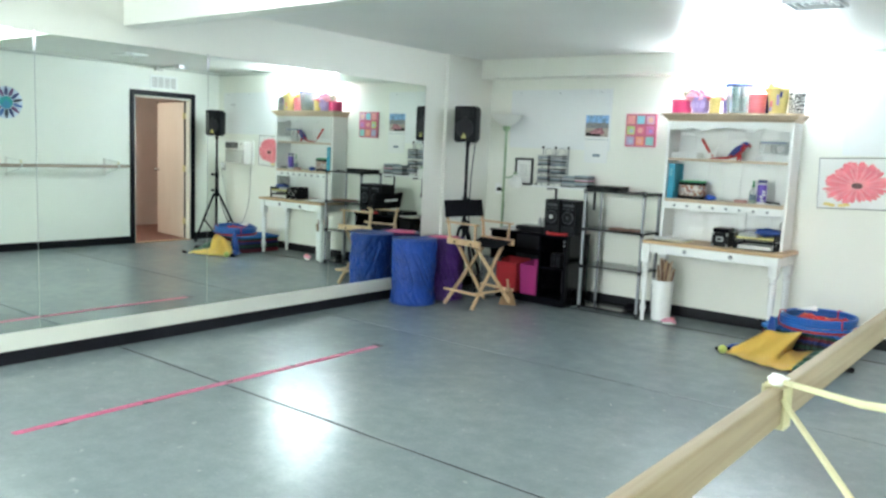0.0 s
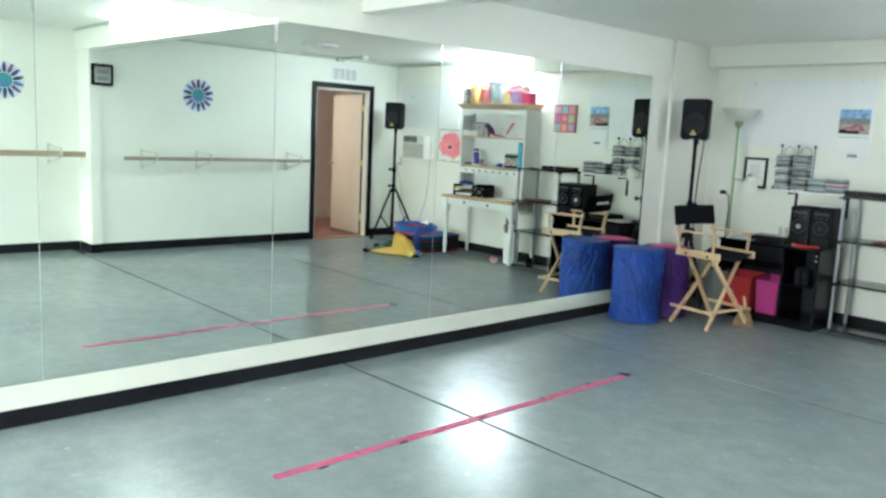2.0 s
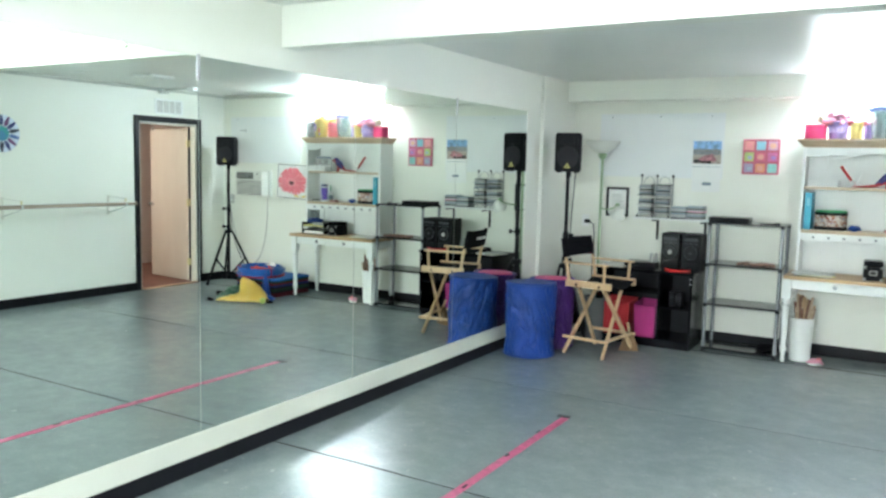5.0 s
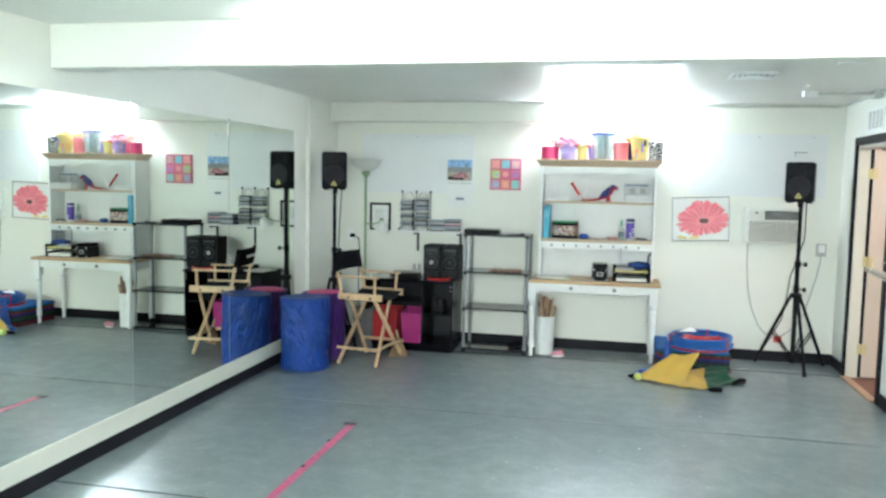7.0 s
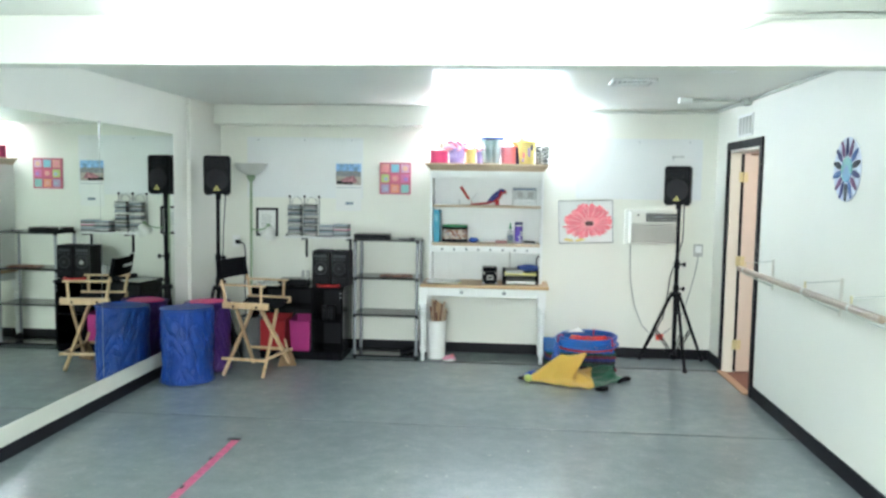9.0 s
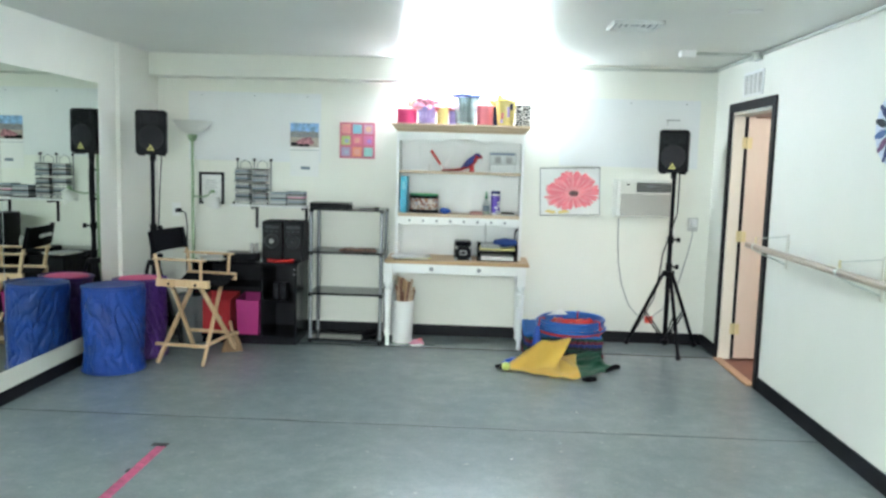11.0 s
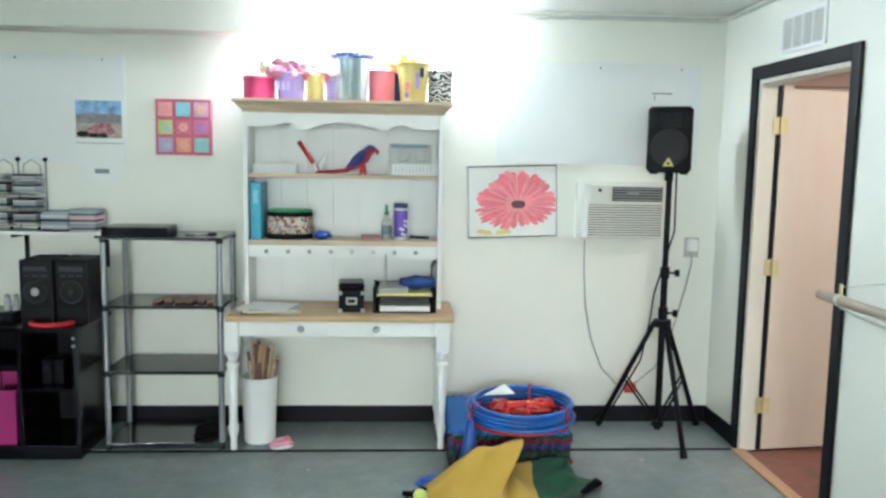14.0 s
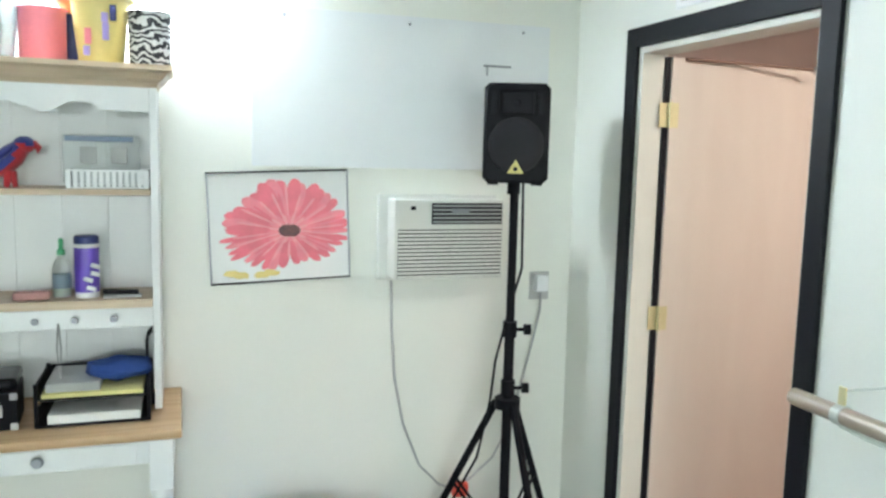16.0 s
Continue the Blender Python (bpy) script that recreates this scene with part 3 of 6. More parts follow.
a = pail("vase", "clear aqua flared bucket holding dark green stems", "vase", -1.545, YT - 0.01, ZT, 0.082, 0.112, 0.225, C_AQUA, 28)
rnd = random.Random(12)
for i in range(22):
    an, k = rnd.uniform(0, math.tau), rnd.uniform(0.25, 0.85)
    ca, sa = math.cos(an), math.sin(an)
    lean = rnd.uniform(0.25, 1.0)
    pts = [(0.050 * k * ca, 0.050 * k * sa, 0.014), (0.050 * k * ca + rnd.uniform(-0.01, 0.01), 0.050 * k * sa, 0.10), (0.085 * lean * ca, 0.085 * lean * sa, 0.222)]
    part("stem", tube(bm_new(), pts, [0.011, 0.013, 0.008], 6), C_STEM, a, "dark green stem")
rf = bm_new()
for i in range(20):
    an = i * math.tau / 20
    q = 0.014 + 0.007 * rnd.random()
    blob(rf, (0.106 * math.cos(an), 0.106 * math.sin(an), 0.238 + 0.012 * rnd.random()), (q * 1.2, q, q), 8, 5, 0.5)
part("ruffle", rf, mat("blue_violet", (0.14, 0.19, 0.42), 0.7, var=0.3), a, "blue violet ruffled rim")
for i in range(9):
    an, k = i * 2.4, rnd.uniform(0.2, 0.75)
    part("flower", blob(bm_new(), (0.09 * k * math.cos(an), 0.09 * k * math.sin(an), 0.247 + 0.012 * rnd.random()), (0.020, 0.018, 0.016), 9, 6, 0.5), (C_ROSE, C_VIOLET, C_VIOLET)[i % 3], a, "small fabric flower")
a = pail("canister", "coral pink canister on the hutch top", "canister", -1.378, YT - 0.01, ZT, 0.070, 0.071, 0.165, C_CORAL)
a = pail("canister", "navy canister beside the coral one", "canister", -1.302, YT + 0.085, ZT, 0.05, 0.05, 0.16, C_NAVY)
a = pail("bowl", "orange plastic bowl behind the yellow bucket", "bowl", -1.27, YT + 0.07, ZT + 0.165, 0.05, 0.09, 0.05, C_ORANGE)
a = pail("bucket", "yellow bucket with printed dancers and yellow tissue", "bucket", -1.205, YT - 0.03, ZT, 0.068, 0.088, 0.20, C_YELL)
part("rim", lathe(bm_new(), [(0.088, 0.197), (0.106, 0.203), (0.108, 0.209), (0.086, 0.208)], n=28), C_YELL, a, "flared yellow rim")
part("tissue", fluff(bm_new(), (0, 0, 0.22), 0.06, 10, 31), mat("bright_yellow_tissue", (0.88, 0.66, 0.20), 0.8), a, "bright yellow tissue")
for x, z, hh, c in ((-0.03, 0.055, 0.05, C_CORAL), (0.022, 0.07, 0.055, C_PURPLE), (0.045, 0.13, 0.05, C_NAVY), (-0.035, 0.02, 0.03, C_PURPLE), (0.02, 0.125, 0.03, C_PURPLE)):
    part("motif", bx((x - 0.010, -0.083 - z * 0.04, z), (x + 0.010, -0.076 - z * 0.06, z + hh), 0.003), c, a, "printed coloured figure shape")
a = pail("cup", "zebra striped square-shouldered cup", "cup", -1.055, YT - 0.02, ZT, 0.063, 0.068, 0.172, zebra(), 20)

# upper shelf
ZS = 1.4895


def basket(name, label, x, y, z, w, d, h, material):
    t = thing(name, label, "basket", (x, y, z))
    part("bottom", bx((-w / 2, -d / 2, 0), (w / 2, d / 2, 0.006), 0.002), material, t)
    rim = bm_new()
    for a, b in (((-w / 2, -d / 2, h - 0.008), (w / 2, -d / 2 + 0.006, h)), ((-w / 2, d / 2 - 0.006, h - 0.008), (w / 2, d / 2, h)), ((-w / 2, -d / 2, h - 0.008), (-w / 2 + 0.006, d / 2, h)), ((w / 2 - 0.006, -d / 2, h - 0.008), (w / 2, d / 2, h))):
        box(rim, a, b, 0.001)
    part("rim", rim, material, t)
    n = int(w / 0.018)
    for i in range(n):
        x0 = -w / 2 + (i + 0.2) * w / n
        for y0 in (-d / 2, d / 2 - 0.003):
            part("slat", bx((x0, y0, 0.006), (x0 + 0.6 * w / n, y0 + 0.003, h - 0.008)), material, t)
    for s in (-w / 2, w / 2 - 0.003):
        part("side", bx((s, -d / 2, 0.006), (s + 0.003, d / 2, h - 0.008)), material, t)
    return t


basket("basket", "white slatted plastic basket on the hutch shelf", -1.96, 8.13, ZS, 0.23, 0.15, 0.05, M_WHITE)
basket("basket", "white slatted plastic basket holding a clear case", -1.19, 8.12, ZS, 0.25, 0.15, 0.062, M_WHITE)
t = thing("plastic_case", "clear plastic zip case with printed header", "case", (-1.215, 8.15, ZS + 0.01))
part("pouch", bx((-0.12, -0.012, 0), (0.12, 0.012, 0.165), 0.01), C_CLEAR, t)
part("header_strip", bx((-0.11, -0.016, 0.142), (0.10, -0.0125, 0.16), 0.002), mat("slate_blue", (0.2, 0.26, 0.36), 0.5), t, "slate blue strip")
for x in (-0.04, 0.055):
    part("insert", bx((x - 0.025, -0.017, 0.07), (x + 0.025, -0.0125, 0.125), 0.004), C_GREY, t, "grey insert")
# plush toy, one mesh
pb = bm_new()
tube(pb, [(-0.15, 0.0, 0.010), (-0.06, 0.0, 0.014), (0.02, 0, 0.022), (0.05, 0, 0.038)], [0.005, 0.010, 0.012, 0.016], 10)
tube(pb, [(0.025, 0, 0.026), (0.05, 0, 0.045), (0.085, 0, 0.072), (0.12, 0, 0.105), (0.142, 0, 0.128)], [0.010, 0.026, 0.040, 0.038, 0.028], 14)
tube(pb, [(0.02, -0.034, 0.036), (0.06, -0.040, 0.075), (0.10, -0.036, 0.112), (0.125, -0.022, 0.132)], [0.004, 0.013, 0.015, 0.006], 8)
blob(pb, (0.152, 0, 0.137), (0.034, 0.030, 0.028), 14, 9)
tube(pb, [(0.176, 0, 0.140), (0.194, 0, 0.126), (0.190, 0, 0.110)], [0.016, 0.011, 0.002], 8)
tube(pb, [(0.10, -0.022, 0.001), (0.105, -0.012, 0.05)], [0.009, 0.016], 8)
tube(pb, [(0.125, -0.012, 0.001), (0.115, -0.006, 0.05)], [0.008, 0.014], 8)
plush = solo("plush_toy", pb, mat("red_plush", (0.42, 0.014, 0.02), 0.9, var=0.25, bump=0.5, bscale=200, sheen=0.5), "red and blue plush toy on the hutch shelf", "plush toy", (-1.59, 8.10, ZS - 0.001))
plush.data.materials.append(mat("blue_plush", (0.02, 0.035, 0.20), 0.9, var=0.2, bump=0.5, bscale=200, sheen=0.5))
for f in plush.data.polygons:
    c = f.center
    if (c.x < 0.178 and c.z > 0.137 + (0.16 - c.x) * 0.2 and c.x > 0.115) or (c.y < -0.03 and c.x < 0.13) or (c.z > 0.062 + (c.x - 0.03) * 0.78 and 0.03 < c.x < 0.12):
        f.material_index = 1
t = thing("ribbon_wand", "red and white ribbon wand leaning on the shelf", "wand", (-1.75, 8.12, ZS))
part("stick", tube(bm_new(), [(0.03, 0, 0.012), (-0.085, 0.02, 0.175)], [0.011, 0.013], 8), C_RED, t)
part("ribbon", tube(bm_new(), [(0.02, -0.01, 0.006), (0.005, -0.01, 0.05), (0.05, 0, 0.09), (0.035, 0, 0.02), (0.075, 0, 0.13), (0.03, 0, 0.05)], [0.012, 0.014, 0.008, 0.012, 0.007, 0.01], 8), M_WHITE, t, "white ribbon")

# middle shelf
ZM = 1.1262
t = thing("binder", "teal ring binder standing on the hutch shelf", "binder", (-2.058, 8.13, ZM))
part("cover", bx((-0.028, -0.1, 0), (0.028, 0.11, 0.312), 0.003), C_TEAL, t)
part("spine_label", bx((-0.012, -0.102, 0.20), (0.012, -0.1003, 0.27)), paint("pale_teal", (0.16, 0.50, 0.62)), t, "pale spine label")
t = thing("snack_tub", "oval patterned tub with black bands and green lid", "tub", (-1.885, 8.12, ZM))
for nm, z0, z1, g, m_ in (("band", 0, 0.03, 1.0, M_PLASTIC), ("body", 0.03, 0.125, 0.985, patchwork("snack_print", [(0.28, 0.08, 0.05), (0.55, 0.48, 0.42), (0.12, 0.06, 0.05), (0.40, 0.24, 0.12), (0.34, 0.32, 0.36), (0.6, 0.55, 0.5)], 75)), ("band", 0.125, 0.15, 1.0, M_PLASTIC), ("lid", 0.15, 0.166, 0.97, C_GREEN)):
    lb = lathe(bm_new(), [(0.125 * g, z0), (0.128 * g, z0 + 0.004), (0.128 * g, z1 - 0.004), (0.124 * g, z1)], n=28)
    for v in lb.verts:
        v.co.y *= 0.62
    part(nm, lb, m_, t, "green lid" if nm == "lid" else "")
part("lid_seal", bx((-0.05, -0.03, 0.166), (0.05, 0.03, 0.169), 0.001), C_LEAF, t)
solo("pouch", blob(bm_new(), (0, 0, 0.024), (0.05, 0.035, 0.025), 14, 8, 0.35), C_BLUE, "small blue fabric pouch", "pouch", (-1.70, 8.08, ZM))
t = thing("spray_bottle", "clear spray bottle with green pump", "bottle", (-1.345, 8.12, ZM))
part("body", lathe(bm_new(), [(0.027, 0), (0.029, 0.005), (0.029, 0.09), (0.022, 0.115), (0.011, 0.13), (0.011, 0.14)], n=18), C_CLEAR, t)
part("liquid", lathe(bm_new(), [(0.0245, 0.004), (0.0255, 0.07)], n=16), mat("pale_green_liquid", (0.5, 0.62, 0.5), 0.2), t)
part("pump", lathe(bm_new(), [(0.013, 0.14), (0.013, 0.155), (0.007, 0.16), (0.008, 0.19), (0.004, 0.195)], n=12), C_GREEN, t, "green pump top")
part("label", lathe(bm_new(), [(0.0295, 0.03), (0.0298, 0.031), (0.0298, 0.075), (0.0295, 0.076)], n=18, caps=False), C_SLATE, t, "grey label band")
t = thing("wipes_canister", "purple and white cleaning wipes canister", "canister", (-1.265, 8.10, ZM))
part("body", lathe(bm_new(), [(0.036, 0), (0.038, 0.004), (0.038, 0.175), (0.036, 0.18)], n=24), C_PAPER, t)
part("label", lathe(bm_new(), [(0.0382, 0.02), (0.0388, 0.022), (0.0388, 0.165), (0.0382, 0.167)], n=24, caps=False), mat("label_purple", (0.12, 0.06, 0.42), 0.4, var=0.1), t, "purple label")
for z, x in ((0.055, -0.012), (0.08, 0.004), (0.105, -0.004), (0.03, 0.006)):
    part("label_mark", bx((x - 0.016, -0.0405, z), (x + 0.014, -0.037, z + 0.014), 0.003, pose(0, 0, 0, 0, 18, 0)), C_PAPER, t, "white swirl on the label")
part("lid", lathe(bm_new(), [(0.039, 0.18), (0.039, 0.20), (0.034, 0.206)], n=24), C_NAVY, t, "navy lid")
solo("pencil_case", bx((-0.055, -0.03, 0), (0.055, 0.03, 0.028), 0.012), mat("dusty_rose_leather", (0.42, 0.22, 0.20), 0.6, var=0.2, bump=0.3), "dusty rose pencil case lying flat", "case", (-1.43, 8.075, ZM), (0, 0, 6))
t = thing("stapler", "black stapler lying on the shelf", "stapler", (-1.155, 8.07, ZM), 4)
part("base", bx((-0.06, -0.016, 0), (0.06, 0.016, 0.01), 0.003), C_GREY, t)
part("arm", bx((-0.062, -0.013, 0.011), (0.05, 0.013, 0.026), 0.006, pose(0, 0, 0, 0, 3, 0)), M_PLASTIC, t)

# desktop
ZD = 0.7425
t = thing("paper_pile", "loose pile of papers on the desktop", "papers", (-1.98, 7.96, ZD))
for i, (x, y, r, m_) in enumerate(((0, 0, 3, M_PLASTIC), (0.02, 0.015, -8, C_PAPER), (0.035, 0.0, 5, C_PAPY), (0.0, 0.012, 12, C_PAPER), (-0.015, 0.02, -3, C_PAPER), (0.03, 0.035, 9, C_GREY), (-0.01, 0.03, -14, C_PAPER))):
    part("sheet", bx((-0.14, -0.105, 0.0035 * i), (0.14, 0.105, 0.0035 * i + 0.003), 0.0005, pose(x, y, 0, 0, 0, r)), m_, t)
t = thing("cash_box", "black box with grey metal corners and latch", "box", (-1.535, 8.02, ZD), 4)
part("body", bx((-0.07, -0.10, 0), (0.07, 0.10, 0.12), 0.005), M_PLASTIC, t)
part("lid", bx((-0.071, -0.09, 0.121), (0.071, 0.101, 0.16), 0.016), M_GLOSSB, t)
for x in (-0.062, 0.062):
    for z in (0.012, 0.108):
        part("corner", bx((x - 0.011, -0.103, z - 0.011), (x + 0.011, -0.0985, z + 0.011), 0.003), C_GREY, t, "grey metal corner")
lt = part("latch", bx((-0.03, -0.105, 0.045), (0.03, -0.1, 0.085), 0.004), C_GREY, t, "grey metal latch")
part("label_plate", bx((-0.02, -0.107, 0.055), (0.02, -0.1052, 0.075)), M_PLASTIC, lt)
t = thing("letter_tray", "black two-tier letter tray with papers and a blue pouch", "letter tray", (-1.24, 8.06, ZD))
for z in (0.0, 0.085):
    tr = bm_new()
    box(tr, (-0.165, -0.14, z), (0.165, 0.14, z + 0.006), 0.002)
    box(tr, (-0.17, -0.14, z), (-0.164, 0.14, z + 0.05), 0.002)
    box(tr, (0.164, -0.14, z), (0.17, 0.14, z + 0.05), 0.002)
    box(tr, (-0.165, 0.134, z), (0.165, 0.14, z + 0.05), 0.002)
    part("tray", tr, M_PLASTIC, t)
for x in (-0.166, 0.166):
    for y in (-0.13, 0.13):
        part("post", bx((x - 0.006, y - 0.006, 0.0), (x + 0.006, y + 0.006, 0.14), 0.002), M_PLASTIC, t)
part("paper_ream", bx((-0.135, -0.13, 0.007), (0.14, 0.12, 0.036), 0.002), C_PAPER, t)
part("folder", bx((-0.15, -0.135, 0.092), (0.15, 0.12, 0.106), 0.002), C_PAPY, t, "yellow folders")
part("booklet", bx((-0.14, -0.12, 0.1065), (0.02, 0.11, 0.135), 0.003), C_GREY, t, "grey printed sheets")
pc = bm_new()
blob(pc, (0.07, -0.01, 0.15), (0.105, 0.08, 0.036), 18, 10, 0.25)
part("pouch", pc, mat("navy_fabric", (0.015, 0.05, 0.22), 0.8, var=0.15, bump=0.4), t, "blue fabric pouch")
t = thing("file_sorter", "black wire file sorter standing on the desk", "file sorter", (-1.065, 8.15, ZD))
for y in (-0.06, -0.02, 0.02, 0.06):
    part("divider", tube(bm_new(), [(-0.02, y, 0.0), (-0.02, y, 0.23), (0.0, y, 0.26), (0.02, y, 0.23), (0.02, y, 0.0)], 0.003, 6), M_PLASTIC, t)
part("wire_base", bx((-0.024, -0.065, 0), (0.024, 0.065, 0.006), 0.002), M_PLASTIC, t)
t = thing("lanyard", "grey lanyard hanging from the pegs", "lanyard", (-1.345, 8.005, 1.057))
part("cord", tube(bm_new(), [(0, 0, 0), (0.006, -0.002, -0.08), (0.002, 0, -0.2), (-0.006, -0.002, -0.08), (-0.001, 0, 0)], 0.003, 6), C_GREY, t)

# below the desk
t = pail("waste_bin", "tall white bin full of wooden rhythm sticks", "bin", -2.04, 8.0, 0, 0.085, 0.098, 0.37, M_WHITE, 28)
rnd = random.Random(4)
for i in range(24):
    an, q = rnd.uniform(0, math.tau), rnd.uniform(0, 0.06)
    dx, dy = rnd.uniform(-0.05, 0.08), rnd.uniform(-0.05, 0.03)
    hh = rnd.uniform(0.44, 0.54) if i < 18 else rnd.uniform(0.54, 0.60)
    p = (q * math.cos(an) * 0.6, q * math.sin(an) * 0.6, 0.03)
    e = (q * math.cos(an) + dx, q * math.sin(an) + dy, hh)
    part("stick", tube(bm_new(), [p, e], 0.010, 8), (C_WOODB, M_ASH, M_PINEP)[i % 3], t, "wooden rhythm stick")
t = thing("slipper", "pink and white child's slipper on the floor", "slipper", (-1.90, 7.86, 0), 20)
part("sole", blob(bm_new(), (0, 0, 0.012), (0.062, 0.032, 0.013), 16, 6), M_WHITE, t)
part("upper", tube(bm_new(), [(0.055, 0, 0.018), (0.03, -0.03, 0.04), (-0.02, -0.03, 0.035), (-0.055, 0, 0.025), (-0.02, 0.03, 0.04), (0.03, 0.03, 0.045)], 0.013, 8, closed=True), C_ROSE, t, "pink quilted upper")
part("bow", blob(bm_new(), (0.03, 0, 0.055), (0.022, 0.024, 0.012), 10, 6, 0.4), C_CORAL, t, "coral bow")


# ---- metal shelf unit ----
def shelf_unit():
    t = thing("shelf_unit", "black shelf unit with grey tubular posts", "shelf", (-2.52, 8.03, 0))
    for z in (0.02, 0.415, 0.77, 1.135):
        part("shelf", bx((-0.315, -0.185, z), (0.315, 0.19, z + 0.018), 0.004), M_SMOKED, t, "glossy black shelf")
    for x in (-0.30, 0.30):
        for y in (-0.165, 0.17):
            part("post", tube(bm_new(), [(x, y, 0.002), (x, y, 1.133)], 0.0155, 12), M_STEEL, t, "grey metal post")
            for z in (0.0, 0.40, 0.755, 1.12):
                part("collar", tube(bm_new(), [(x, y, z + 0.001), (x, y, z + 0.018)], 0.019, 12), M_PLASTIC, t)
    return t


shelf_unit()
t = thing("laptop", "closed black laptop on the shelf unit", "laptop", (-2.68, 8.03, 1.1535), 3)
part("base", bx((-0.17, -0.12, 0), (0.17, 0.12, 0.022), 0.004), M_PLASTIC, t)
part("lid", bx((-0.17, -0.12, 0.0225), (0.17, 0.12, 0.042), 0.006), M_GLOSSB, t)
t = thing("pen", "silver pen and clip on the shelf", "pen", (-2.36, 7.97, 1.1535), 12)
part("barrel", tube(bm_new(), [(-0.06, 0, 0.005), (0.06, 0, 0.005)], 0.005, 8), M_CHROME, t)
part("cap", tube(bm_new(), [(0.06, 0, 0.006), (0.10, 0.01, 0.006)], 0.008, 8), M_PLASTIC, t)
for i in range(7):
    solo("castanet", bx((-0.018, -0.085, 0), (0.018, 0.085, 0.016), 0.006, pose(0, 0, 0, 0, (-6, 4, 9)[i % 3], 0)), C_WOODB, "brown wooden castanet clapper on the shelf", "castanet", (-2.56 + i * 0.043, 7.99 + 0.012 * (i % 2), 0.7905), (0, 0, (-8, 5, 14, -3)[i % 4]), group="castanets on the shelf")
t = thing("shoe", "black dance shoe lying on the bottom shelf", "shoe", (-2.33, 8.0, 0.0385), 60)
part("sole", blob(bm_new(), (0, 0, 0.012), (0.11, 0.036, 0.012), 16, 6), M_PLASTIC, t)
part("upper", blob(bm_new(), (0.01, 0, 0.035), (0.10, 0.034, 0.03), 16, 8, 0.3), M_CLOTHB, t)


# ---- black media cabinet ----
def cabinet():
    t = thing("media_cabinet", "glossy black open media cabinet", "cabinet", (-3.34, 7.92, 0))
    W, y0, y1, H = 0.44, -0.225, 0.23, 0.70
    part("plinth", bx((-W + 0.01, y0 + 0.02, 0.001), (W - 0.01, y1, 0.06), 0.002), M_GLOSSB, t)
    part("bottom", bx((-W, y0, 0.061), (W, y1, 0.081), 0.003), M_GLOSSB, t)
    part("top", bx((-W - 0.01, y0 - 0.012, H - 0.024), (W + 0.01, y1, H), 0.004), M_GLOSSB, t)
    for x in (-W, 0.135, W - 0.02):
        part("side_panel" if abs(x) > 0.2 else "divider", bx((x, y0, 0.082), (x + 0.02, y1 - 0.012, H - 0.025), 0.002), M_GLOSSB, t)
    part("back_panel", bx((-W, y1 - 0.011, 0.082), (W, y1 - 0.003, H - 0.025)), M_BLACK, t)
    part("shelf", bx((0.156, y0 + 0.02, 0.36), (W - 0.021, y1 - 0.013, 0.378), 0.002), M_GLOSSB, t)
    part("shelf", bx((-W + 0.021, y0 + 0.16, 0.46), (0.134, y1 - 0.013, 0.478), 0.002), M_GLOSSB, t)
    for z in (0.60, 0.64):
        part("bracket", bx((W - 0.03, y0 - 0.004, z), (W - 0.012, y0 - 0.0005, z + 0.012), 0.002), M_STEEL, t, "small steel bracket")
    return t


cabinet()
for x, m_, lab, w0 in ((-3.585, paint("red_felt", (0.36, 0.012, 0.018), 0.8), "red fabric storage bin in the black cabinet", 0.125), (-3.315, paint("magenta_felt", (0.34, 0.02, 0.15), 0.8), "magenta fabric storage bin in the black cabinet", 0.095)):
    t = thing("storage_bin", lab, "storage bin", (x, 7.83, 0.0825), group="bins in the cabinet")
    b_ = bm_new()
    rings = []
    for k, z in ((0.9, 0.0), (0.92, 0.01), (0.97, 0.16), (1.02, 0.30), (0.98, 0.30), (0.88, 0.015)):
        rings.append([Vector((sx * w0 * k, sy * 0.13 * k, z + (0.012 * sy if z > 0.2 else 0))) for sx, sy in ((-1, -1), (1, -1), (1, 1), (-1, 1))])
    ring_mesh(b_, rings)
    for f in b_.faces:
        f.smooth = False
    part("body", b_, m_, t)
    part("rim", tube(bm_new(), [(-w0 * 1.02, -0.133, 0.289), (w0 * 1.02, -0.133, 0.289), (w0 * 1.02, 0.133, 0.313), (-w0 * 1.02, 0.133, 0.313)], 0.005, 6, closed=True), m_, t)
for x in (-3.10, -3.04):
    t = thing("speaker_box", "small dark speaker on the cabinet shelf", "speaker", (x, 7.84, 0.3785))
    part("body", bx((-0.026, -0.05, 0), (0.026, 0.05, 0.13), 0.008), M_PLASTIC, t)
    part("cone", tube(bm_new(), [(0, -0.0515, 0.08), (0, -0.0535, 0.08)], 0.018, 14), M_BLACK, t, "dark cone")

